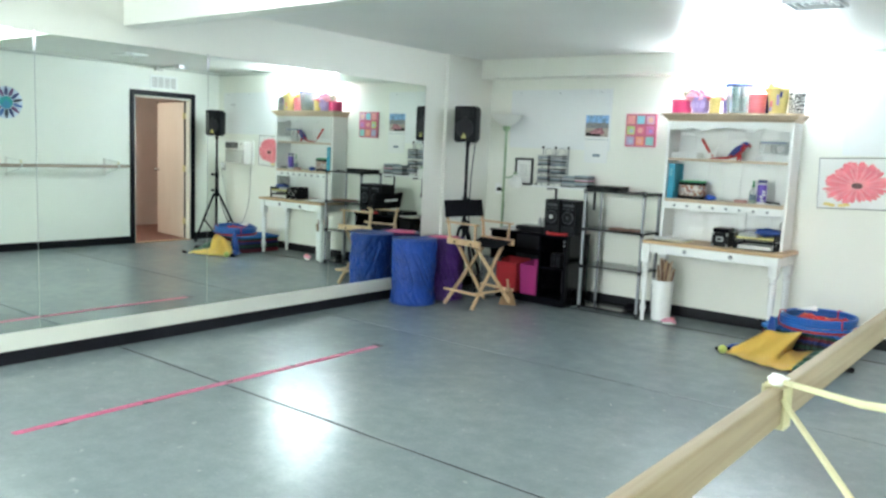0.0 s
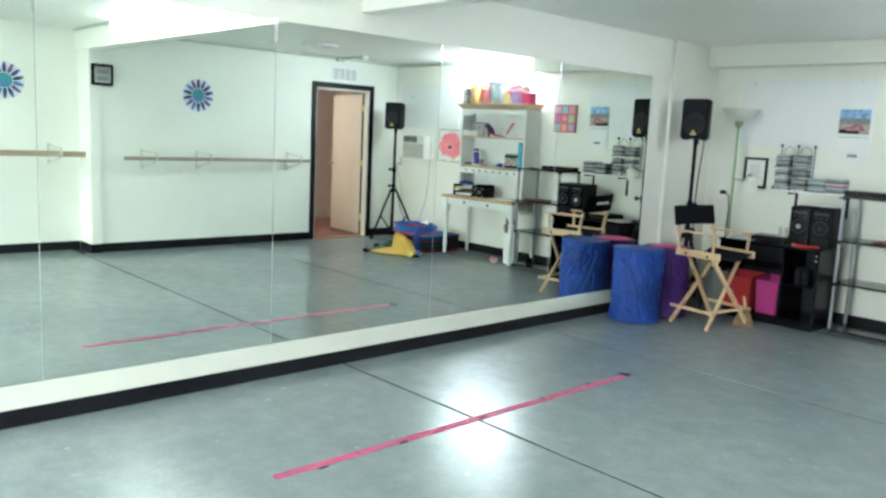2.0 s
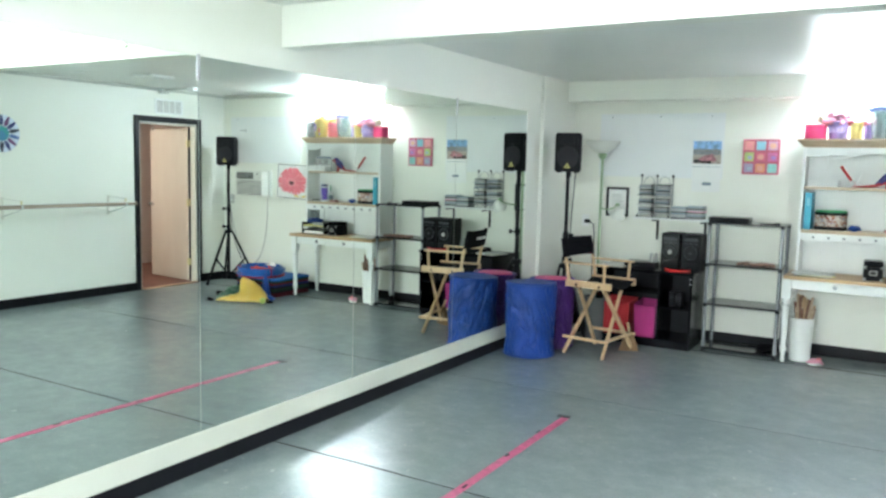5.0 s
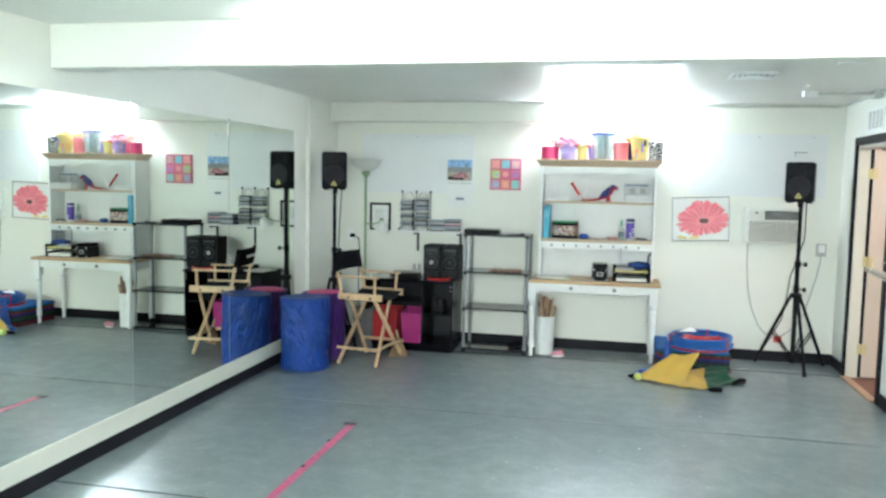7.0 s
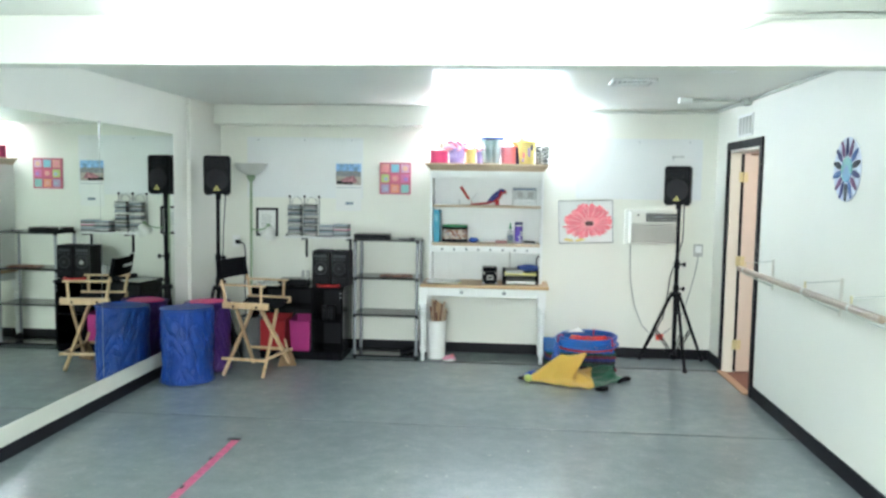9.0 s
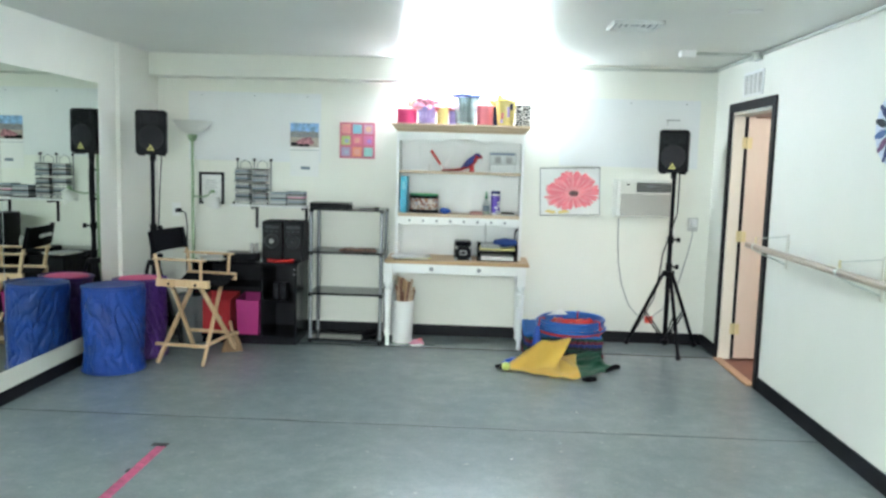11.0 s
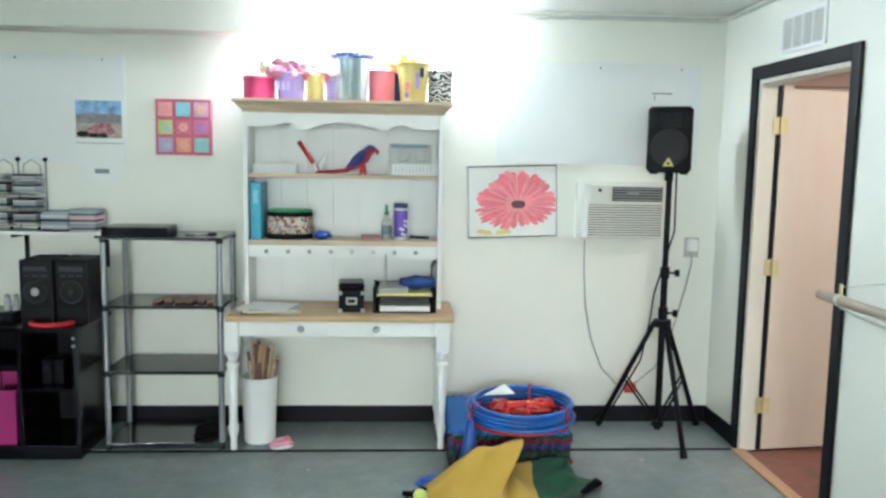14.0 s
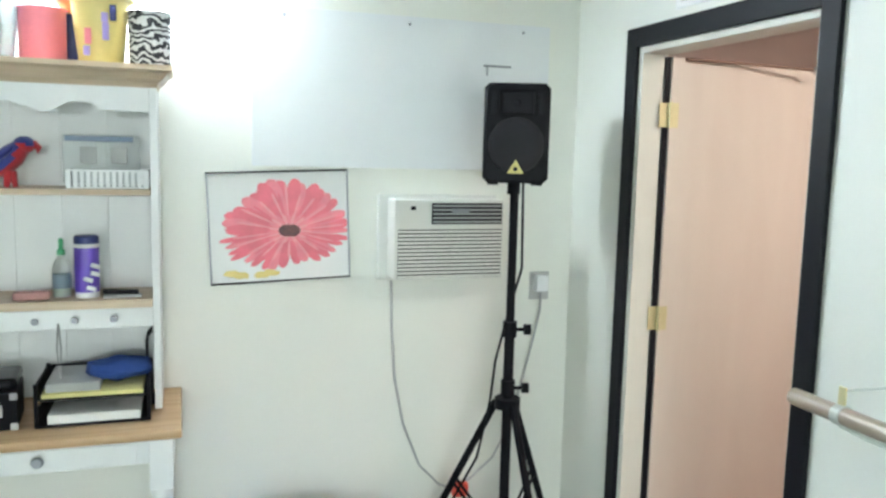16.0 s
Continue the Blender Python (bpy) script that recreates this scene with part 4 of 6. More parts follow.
# stereo on the cabinet
C_DIAL = mat("dark_grey_plastic", (0.045, 0.048, 0.055), 0.5, spec=0.15)
for x, lab in ((-3.135, 0), (-2.955, 1)):
    t = thing("stereo_speaker", "black mini stereo speaker with round driver", "speaker", (x, 7.90, 0.7005), group="stereo on the cabinet")
    part("body", bx((-0.085, -0.11, 0), (0.085, 0.12, 0.335), 0.012), M_PLASTIC, t)
    part("front_panel", bx((-0.075, -0.118, 0.02), (0.075, -0.111, 0.315), 0.003), M_GLOSSB, t)
    part("ring", tube(bm_new(), [(0, -0.1185, 0.17), (0, -0.124, 0.17)], [0.058, 0.052], 24), M_BLACK, t)
    part("driver", tube(bm_new(), [(0, -0.1245, 0.17), (0, -0.126, 0.17)], [0.045, 0.035], 24), M_PLASTIC, t)
    part("dome", blob(bm_new(), (0, -0.128, 0.17), (0.022 - 0.006 * lab, 0.006, 0.022 - 0.006 * lab), 14, 8), C_GREY if not lab else C_DIAL, t, "round dome")
    part("slot", bx((-0.06, -0.120, 0.275), (0.06, -0.1185, 0.30), 0.002), C_DIAL, t, "grey display strip")
    for k in range(3):
        part("button", bx((-0.058 + 0.043 * k, -0.1205, 0.248), (-0.028 + 0.043 * k, -0.1185, 0.258), 0.001), C_DIAL, t, "small grey button")
    part("trim_ring", torus(bm_new(), (0, 0, 0), 0.058, 0.004, 32, 6), C_DIAL, t, "dark grey trim ring")
    t.children[-1].matrix_basis = pose(0, -0.1205, 0.17, 90, 0, 0)
    part("foot_panel", bx((-0.07, -0.120, 0.03), (0.07, -0.1185, 0.085), 0.002), M_PLASTIC, t)
solo("frisbee_ring", torus(bm_new(), (0, 0, 0.012), 0.105, 0.012, 40, 8), C_RED, "red plastic ring lying on the cabinet", "ring", (-3.06, 7.745 + 0.055, 0.7005))
t = thing("disc_player", "black disc player on the cabinet", "player", (-3.42, 7.93, 0.7005), 6)
part("body", bx((-0.15, -0.11, 0), (0.13, 0.11, 0.045), 0.006), M_PLASTIC, t)
part("top_panel", bx((-0.14, -0.1, 0.0455), (0.12, 0.1, 0.05), 0.002), M_GLOSSB, t)
for x in (-3.335, -3.29):
    t = thing("microphone_base", "small silver knobbed clip standing on the player", "clip", (x, 7.90, 0.751))
    part("body", lathe(bm_new(), [(0.018, 0), (0.018, 0.05), (0.012, 0.06), (0.016, 0.075), (0.008, 0.085)], n=12), C_GREY, t)
t = thing("sheet_music", "beige papers on the cabinet top", "papers", (-3.68, 7.87, 0.7005), 14)
for i in range(3):
    part("sheet", bx((-0.10, -0.14, 0.003 * i), (0.10, 0.14, 0.003 * i + 0.0025), 0, pose(0.01 * i, 0, 0, 0, 0, 7 * i)), (C_PAPER, M_PINEP, C_GREY)[i], t)

# wall shelf with discs
t = thing("wall_shelf", "white wall shelf on black brackets", "shelf", (-3.265, YB, 1.13))
part("board", bx((-0.33, -0.20, 0), (0.345, -0.001, 0.018), 0.002), M_WHITE, t)
for x in (-0.15, 0.30):
    part("bracket", bx((x, -0.012, -0.20), (x + 0.022, -0.001, -0.001), 0.001), M_PLASTIC, t, "black bracket")
    part("bracket_arm", bx((x + 0.004, -0.18, -0.018), (x + 0.018, -0.012, -0.001), 0.001), M_PLASTIC, t, "black bracket")
t = thing("disc_rack", "wire disc rack filled with cases", "rack", (-3.42, 8.21, 1.149))
for x in (-0.15, 0.0, 0.15):
    part("upright", tube(bm_new(), [(x, 0.06, 0), (x, 0.06, 0.385)], 0.005, 8), M_STEEL, t)
    part("finial", sph(bm_new(), (x, 0.055, 0.392), 0.013), M_PLASTIC, t, "black ball finial")
    part("foot", sph(bm_new(), (x, -0.05, 0.011), 0.011), M_PLASTIC, t)
for x in (-0.075, 0.075):
    part("hoop", tube(bm_new(), [(x - 0.05, 0.06, 0.30), (x - 0.045, 0.055, 0.36), (x, 0.05, 0.39), (x + 0.045, 0.055, 0.36), (x + 0.05, 0.06, 0.30)], 0.003, 6), M_STEEL, t)
for j, z in enumerate((0.035, 0.125, 0.21, 0.28)):
    for s in (-1, 1):
        part("wire_shelf", tube(bm_new(), [(s * 0.077 - 0.07, 0.05, z), (s * 0.077 - 0.07, -0.06, z - 0.008), (s * 0.077 + 0.07, -0.06, z - 0.008), (s * 0.077 + 0.07, 0.05, z)], 0.0035, 6), M_STEEL, t)
        for k in range((6, 5, 5, 3)[j]):
            part("disc_case", bx((s * 0.077 - 0.062, -0.055, z + 0.011 * k), (s * 0.077 + 0.062 - 0.006 * (k % 2), 0.05, z + 0.011 * k + 0.0095), 0.001), (M_STEEL, C_GREY, M_PLASTIC, C_SLATE)[(j + k + (s > 0)) % 4], t)
for x, cols, n in ((-3.165, (M_PLASTIC, M_STEEL, C_GREY, M_STEEL, C_SLATE), 10), (-3.015, (C_GREY, M_PLASTIC, M_STEEL, C_SLATE, C_GREY, M_PLASTIC, C_ROSE), 11)):
    t = thing("disc_stack", "stack of disc cases and magazines on the wall shelf", "discs", (x, 8.19, 1.149), group="disc stacks")
    for k in range(n):
        part("disc_case", bx((-0.072, -0.08, 0.0112 * k), (0.072, 0.06, 0.0112 * k + 0.0105), 0.001, pose(0.004 * math.sin(k * 2.3), 0, 0, 0, 0, 3 * math.sin(k * 1.7))), cols[k % len(cols)], t)

# ---- things on the back wall ----
YW = YB - 0.001


def wall_board(x0, x1, z0, z1, tilt):
    t = thing("foam_board", "thin white foam board pinned on the wall", "board", ((x0 + x1) / 2, YW, z0))
    part("sheet", bx((-(x1 - x0) / 2, -0.007, 0), ((x1 - x0) / 2, 0, z1 - z0), 0.001, pose(0, 0, 0, 0, tilt, 0)), mat("foam_board_white", (0.80, 0.815, 0.82), 0.6, var=0.015), t)
    for sx in (-0.4, 0.0, 0.4):
        part("pin", sph(bm_new(), (sx * (x1 - x0), -0.009, z1 - z0 - 0.03), 0.006, 8, 6), M_STEEL, t, "steel pin")


wall_board(-4.02, -2.83, 1.528, 2.135, 0)
wall_board(-0.712, 0.49, 1.567, 2.155, 0)

t = thing("picture_frame", "black framed certificate on the wall", "picture", (-3.815, YW, 1.133))
for a, b in (((-0.113, -0.018, 0), (-0.091, 0, 0.287)), ((0.091, -0.018, 0), (0.113, 0, 0.287)), ((-0.091, -0.018, 0), (0.091, 0, 0.022)), ((-0.091, -0.018, 0.265), (0.091, 0, 0.287))):
    part("frame", bx(a, b, 0.003), M_BLACK, t)
part("sheet", bx((-0.091, -0.006, 0.022), (0.091, -0.001, 0.265)), C_PAPER, t)
for i in range(6):
    part("print_line", bx((-0.06, -0.0068, 0.10 + 0.022 * i), (0.055 - 0.02 * (i % 2), -0.0061, 0.106 + 0.022 * i)), C_GREY, t)

t = thing("wall_calendar", "wall calendar with a desert photo above a plain page", "calendar", (-2.976, YW - 0.008, 1.405))
part("photo_sheet", bx((-0.131, -0.004, 0.235), (0.131, -0.001, 0.476)), C_PAPER, t)
part("page", bx((-0.128, -0.0035, 0.0), (0.13, -0.001, 0.232)), C_PAPER, t, "plain white page")
part("photo", bx((-0.127, -0.0055, 0.385), (0.127, -0.0041, 0.472)), C_SKY, t, "blue sky print")
part("photo", bx((-0.127, -0.0055, 0.262), (0.127, -0.0041, 0.385)), C_SAND, t, "sandy desert print")
hills = bm_new()
ring_mesh(hills, [[Vector((-0.127 + 0.0254 * i, y, 0.383)) if k == 0 else Vector((-0.127 + 0.0254 * i, y, 0.392 + 0.03 * abs(noise.noise(Vector((i * 0.7, 3.1, 0)))))) for k, y in ((0, -0.0062), (1, -0.0062), (1, -0.0056), (0, -0.0056))] for i in range(11)])
part("photo_hills", hills, C_HILL, t, "hazy hills print")
rk = bm_new()
for p in ((0.0, 0.31, 0.05), (0.035, 0.325, 0.035), (-0.04, 0.30, 0.035), (0.06, 0.30, 0.03)):
    blob(rk, (p[0], -0.0063, p[1]), (p[2], 0.0006, p[2] * 0.7), 12, 6, 0.5)
part("photo_rocks", rk, C_ROCK, t, "reddish rock shapes in the print")
sc = bm_new()
for p in ((-0.09, 0.285, 0.035), (-0.03, 0.278, 0.03), (0.02, 0.276, 0.028)):
    blob(sc, (p[0], -0.0068, p[1]), (p[2], 0.0006, p[2] * 0.5), 12, 6, 0.5)
part("photo_scrub", sc, M_PLASTIC, t, "dark scrub in the print")
part("photo_hills", bx((-0.127, -0.0060, 0.345), (0.127, -0.0056, 0.388)), C_HILL, t, "hazy hills print")
part("binding", bx((-0.128, -0.0055, 0.231), (0.128, -0.0036, 0.235)), C_SLATE, t, "dark binding line")
part("print_mark", bx((-0.03, -0.0045, 0.062), (0.05, -0.0036, 0.088), 0.001), C_SLATE, t, "dark unreadable bar")

t = thing("patchwork_canvas", "pink canvas print with nine coloured squares", "picture", (-2.502, YW, 1.579))
part("canvas", bx((-0.156, -0.028, 0), (0.156, 0, 0.314), 0.003), mat("canvas_pink", (0.55, 0.13, 0.20), 0.7, var=0.12, bump=0.3, bscale=300), t)
cols = [(0.42, 0.36, 0.52), (0.78, 0.34, 0.20), (0.30, 0.60, 0.56), (0.44, 0.58, 0.22), (0.66, 0.16, 0.24), (0.66, 0.20, 0.40), (0.78, 0.36, 0.32), (0.26, 0.56, 0.66), (0.66, 0.42, 0.56)]
for i, c in enumerate(cols):
    cx, cz = -0.10 + 0.10 * (i % 3), 0.057 + 0.10 * (i // 3)
    sq = part("square", bx((cx - 0.04, -0.0305, cz - 0.04), (cx + 0.04, -0.0285, cz + 0.04), 0.001), mat("square_paint", c, 0.7, var=0.15, scale=20), t, "coloured square")
    if i in (1, 4, 6, 8):
        pf = bm_new()
        for k in range(6):
            an = k * math.tau / 6
            blob(pf, (cx + 0.016 * math.cos(an), -0.0312, cz + 0.016 * math.sin(an)), (0.012, 0.001, 0.012), 8, 5)
        part("flower", pf, mat("flower_paint", (0.8, 0.30 + 0.1 * (i % 3), 0.34), 0.7), sq)
    elif i in (3, 5, 0):
        part("dot", blob(bm_new(), (cx + 0.008, -0.0312, cz - 0.006), (0.02, 0.001, 0.02), 12, 5), mat("dot_paint", (0.42, 0.50 - 0.12 * (i % 3), 0.62), 0.7), sq)


def flower_poster():
    t = thing("flower_picture", "thin-framed print of a pink gerbera on white", "picture", (-0.608, YW, 1.34))
    tl = pose(0, 0, 0, 0, -2.2, 0)
    W, H = 0.258, 0.205
    part("sheet", bx((-W, -0.010, -H), (W, -0.002, H), 0, tl), C_PAPER, t)
    for a, b in (((-W - 0.006, -0.016, -H), (-W, 0, H)), ((W, -0.016, -H), (W + 0.006, 0, H)), ((-W - 0.006, -0.016, -H - 0.006), (W + 0.006, 0, -H)), ((-W - 0.006, -0.016, H), (W + 0.006, 0, H + 0.006))):
        part("frame", bx(a, b, 0.001, tl), M_STEEL if a[0] > 0.2 or a[0] < -W and b[0] < 0 else M_BLACK, t)
    rnd = random.Random(7)
    cx, cz = 0.034, -0.017

    def petal(an, R, wd, y, m_, r0=0.02):
        ca, sa = math.cos(an), math.sin(an)
        kz = 0.76 if sa > 0 else 0.56
        kx = 1.0 if ca < 0 else 0.95
        prof = ((0, 0.3), (0.25, 0.62), (0.5, 0.9), (0.75, 1.0), (0.9, 0.8), (0.97, 0.5))
        pts = [(r0 + (R - r0) * u, w_ * wd / 2) for u, w_ in prof]
        loop = pts + [(R, 0.002), (R * 0.985, -0.004)] + [(q, -w_) for q, w_ in pts[::-1]]
        pb_ = bm_new()
        vs = []
        for q, w_ in loop:
            x = cx + (q * ca - w_ * sa) * kx
            z = cz + (q * sa + w_ * ca) * kz + 0.10 * (x - cx) * (0.5 if sa > 0 else 0.9)
            vs.append(pb_.verts.new(tl @ Vector((max(-W + 0.003, min(W - 0.001, x)), y, max(-H + 0.002, min(H - 0.002, z))))))
        pb_.faces.new(vs)
        part("petal", pb_, m_, t, "pink printed petal")

    n = 36
    for i in range(n):
        an = (i + 0.5) * math.tau / n + rnd.uniform(-0.05, 0.05)
        upper = math.sin(an) > 0
        if 0.32 < an < 0.5:
            continue
        petal(an, 0.262 * rnd.uniform(0.90, 1.05), 0.058 if upper else 0.040, -0.0108 - 0.0003 * (i % 3), (C_PETAL, C_PETAL2, C_PETAL)[i % 3])
    for i in range(40):
        an = i * math.tau / 40 + rnd.uniform(-0.05, 0.05)
        petal(an, 0.235 * rnd.uniform(0.75, 1.05), 0.010, -0.0122 - 0.0003 * (i % 2), (C_PETAL3, C_PETAL)[i % 2], 0.06)
    for i in range(24):
        petal(i * math.tau / 24, 0.085 * rnd.uniform(0.88, 1.10), 0.014, -0.0132 - 0.0003 * (i % 2), (C_PETAL2, C_PETAL3)[i % 2])
    part("flower_centre", blob(bm_new(), tl @ Vector((cx, -0.0148, cz)), (0.042, 0.001, 0.026), 20, 6), C_CENTRE, t, "dark flower centre")
    for x, z in ((-0.185, -0.172), (-0.15, -0.18), (-0.075, -0.182), (-0.04, -0.175)):
        part("leaf", blob(bm_new(), tl @ Vector((x, -0.0112, z)), (0.03, 0.0006, 0.014), 10, 5, 0.5), C_YELL, t, "pale yellow petal tip")


flower_poster()


def wall_ac():
    t = thing("air_conditioner", "ivory through-wall air conditioner with louvred grille", "air conditioner", (0.03, YW, 1.138))
    part("sleeve", bx((-0.26, -0.03, -0.008), (0.235, 0, 0.328), 0.004), C_ACW, t)
    part("body", bx((-0.225, -0.15, 0.004), (0.222, -0.031, 0.316), 0.008), C_ACW, t)
    part("control_panel", bx((-0.213, -0.155, 0.205), (-0.09, -0.1505, 0.305), 0.003), C_ACW, t)
    part("control_knob", bx((-0.165, -0.159, 0.275), (-0.145, -0.1555, 0.29), 0.002), M_PLASTIC, t, "small black control")
    vt = part("outlet_frame", bx((-0.08, -0.153, 0.22), (0.212, -0.1502, 0.302), 0.002), M_PLASTIC, t, "dark air outlet")
    for i in range(5):
        part("louvre", bx((-0.075, -0.160, 0.226 + i * 0.0155), (0.207, -0.1535, 0.233 + i * 0.0155), 0.001), C_ACG, vt)
    part("badge", bx((0.0, -0.162, 0.262), (0.07, -0.1605, 0.282), 0.001), M_STEEL, vt, "plain grey badge")
    # near-black sheet puts the shade between the slats into colour
    part("intake_backing", bx((-0.213, -0.1525, 0.012), (0.212, -0.1502, 0.20)), M_UNDER, t)
    for i in range(13):
        part("slat", bx((-0.213, -0.158, 0.013 + i * 0.0145), (0.212, -0.153, 0.0222 + i * 0.0145), 0.001), C_ACW, t)
    return t


wall_ac()
t = thing("power_outlet", "steel outlet plate with a white plug and cord", "outlet", (0.484, YW, 1.08))
part("plate", bx((-0.045, -0.008, -0.06), (0.045, 0, 0.06), 0.003), mat("brushed_plate", (0.50, 0.50, 0.48), 0.4, 0.3, var=0.1), t)
part("plug", bx((-0.03, -0.05, -0.02), (0.025, -0.0085, 0.05), 0.008), M_WHITE, t, "white plug")
part("cord", tube(bm_new(), [(-0.005, -0.04, -0.02), (-0.01, -0.045, -0.10), (-0.03, -0.02, -0.25), (-0.07, -0.012, -0.42), (-0.12, -0.02, -0.60), (-0.20, -0.025, -0.74), (-0.31, -0.025, -0.83)], 0.005, 6), C_GREY, t, "grey cord")
t = thing("power_outlet", "white outlet with a black plug and cord", "outlet", (-4.14, YW, 1.075))
part("plate", bx((-0.04, -0.006, -0.06), (0.04, 0, 0.06), 0.003), M_WHITE, t)
part("plug", bx((0.0, -0.04, -0.025), (0.05, -0.0065, 0.012), 0.007), M_PLASTIC, t, "black plug")
part("cord", tube(bm_new(), [(0.05, -0.035, -0.005), (0.10, -0.05, -0.03), (0.115, -0.05, -0.15), (0.10, -0.04, -0.45), (0.12, -0.05, -0.9), (0.2, -0.06, -1.03)], 0.006, 6), M_PLASTIC, t, "black cord")
t = thing("extension_lead", "grey extension lead hanging from the air conditioner", "extension lead", (-0.17, YW - 0.012, 1.12))
part("cord", tube(bm_new(), [(0, 0, 0), (0.005, 0, -0.2), (0.02, 0, -0.4), (0.06, 0, -0.6), (0.13, -0.01, -0.78), (0.22, -0.01, -0.875), (0.29, -0.01, -0.90), (0.36, -0.01, -0.86)], 0.005, 6), C_GREY, t)
part("adapter", bx((0.275, -0.04, -0.93), (0.345, 0.0, -0.87), 0.012), mat("orange_red_plug", (0.75, 0.08, 0.05), 0.4), t, "orange red plug adapter")
t = thing("wall_hook", "small steel hook plate above the speaker", "hook", (0.26, YW - 0.007, 1.985))
part("plate", bx((-0.06, -0.004, -0.004), (0.06, 0, 0.004), 0.001), M_STEEL, t)
part("hook", tube(bm_new(), [(-0.045, -0.004, 0), (-0.048, -0.012, -0.02), (-0.046, -0.008, -0.04)], 0.003, 6), M_STEEL, t)

# ---- fixtures on door wall and ceiling ----
t = thing("wall_vent", "white louvred vent grille above the door", "vent", (XD, 7.40, 2.13))
for a, b in (((-0.010, -0.21, 0), (0, 0.21, 0.02)), ((-0.010, -0.21, 0.165), (0, 0.21, 0.185)), ((-0.010, -0.21, 0.02), (0, -0.188, 0.165)), ((-0.010, 0.188, 0.02), (0, 0.21, 0.165)), ((-0.010, -0.100, 0.02), (0, -0.088, 0.165)), ((-0.010, -0.006, 0.02), (0, 0.006, 0.165)), ((-0.010, 0.088, 0.02), (0, 0.100, 0.165))):
    part("frame", bx(a, b, 0.001), M_WHITE, t)
part("backing", bx((-0.003, -0.188, 0.02), (-0.001, 0.188, 0.165)), C_GREY, t)
for i in range(13):
    part("slat", bx((-0.009, -0.186, 0.023 + i * 0.011), (-0.004, 0.186, 0.028 + i * 0.011), 0, pose(0, 0, 0)), C_ACW, t)
t = thing("ceiling_vent", "white square ceiling air diffuser", "vent", (-0.50, 6.25, ZC - 0.02))
for k in range(4):
    q = 0.15 - 0.036 * k
    fr = bm_new()
    for a, b in (((-q, -q), (q, -q + 0.014)), ((-q, q - 0.014), (q, q)), ((-q, -q), (-q + 0.014, q)), ((q - 0.014, -q), (q, q))):
        box(fr, (*a, 0.004 * k), (*b, 0.02), 0.001)
    part("frame" if k == 0 else "vane", fr, M_WHITE, t)
part("backing", bx((-0.14, -0.14, 0.016), (0.14, 0.14, 0.0195)), M_STEEL, t)
t = thing("alarm_box", "small white ceiling alarm on conduit", "alarm", (0.10, 7.30, ZC))
part("body", bx((-0.06, -0.045, -0.05), (0.05, 0.045, -0.001), 0.008), M_WHITE, t)
part("conduit", tube(bm_new(), [(0.05, 0, -0.02), (0.52, 0.0, -0.02)], 0.011, 8), M_CONDUIT, t)
part("junction_box", bx((0.46, -0.055, -0.06), (0.528, 0.055, -0.001), 0.006), M_CONDUIT, t, "painted junction box")
solo("ceiling_panel", bx((-0.08, -0.05, -0.008), (0.08, 0.05, -0.001), 0.002), M_WHITE, "small white ceiling cover plate", "cover plate", (0.0, 5.75, ZC))
for pts in ([(-0.86, YB - 0.016, 2.375), (-0.75, YB - 0.016, 2.395), (-0.6, YB - 0.016, 2.408), (XD - 0.06, YB - 0.016, 2.408), (XD - 0.02, YB - 0.06, 2.415), (XD - 0.016, 7.6, 2.42), (XD - 0.016, BEAM1, 2.42)],
            [(-0.49, BEAM0 - 0.014, 2.37), (-0.37, BEAM0 - 0.014, 2.373), (-0.24, BEAM0 - 0.014, 2.415), (0.0, BEAM0 - 0.014, 2.424), (XR - 0.02, BEAM0 - 0.014, 2.424)]):
    solo("conduit", tube(bm_new(), pts, 0.0125, 8), M_CONDUIT, "painted metal conduit along the ceiling edge", "conduit", kind="structure")


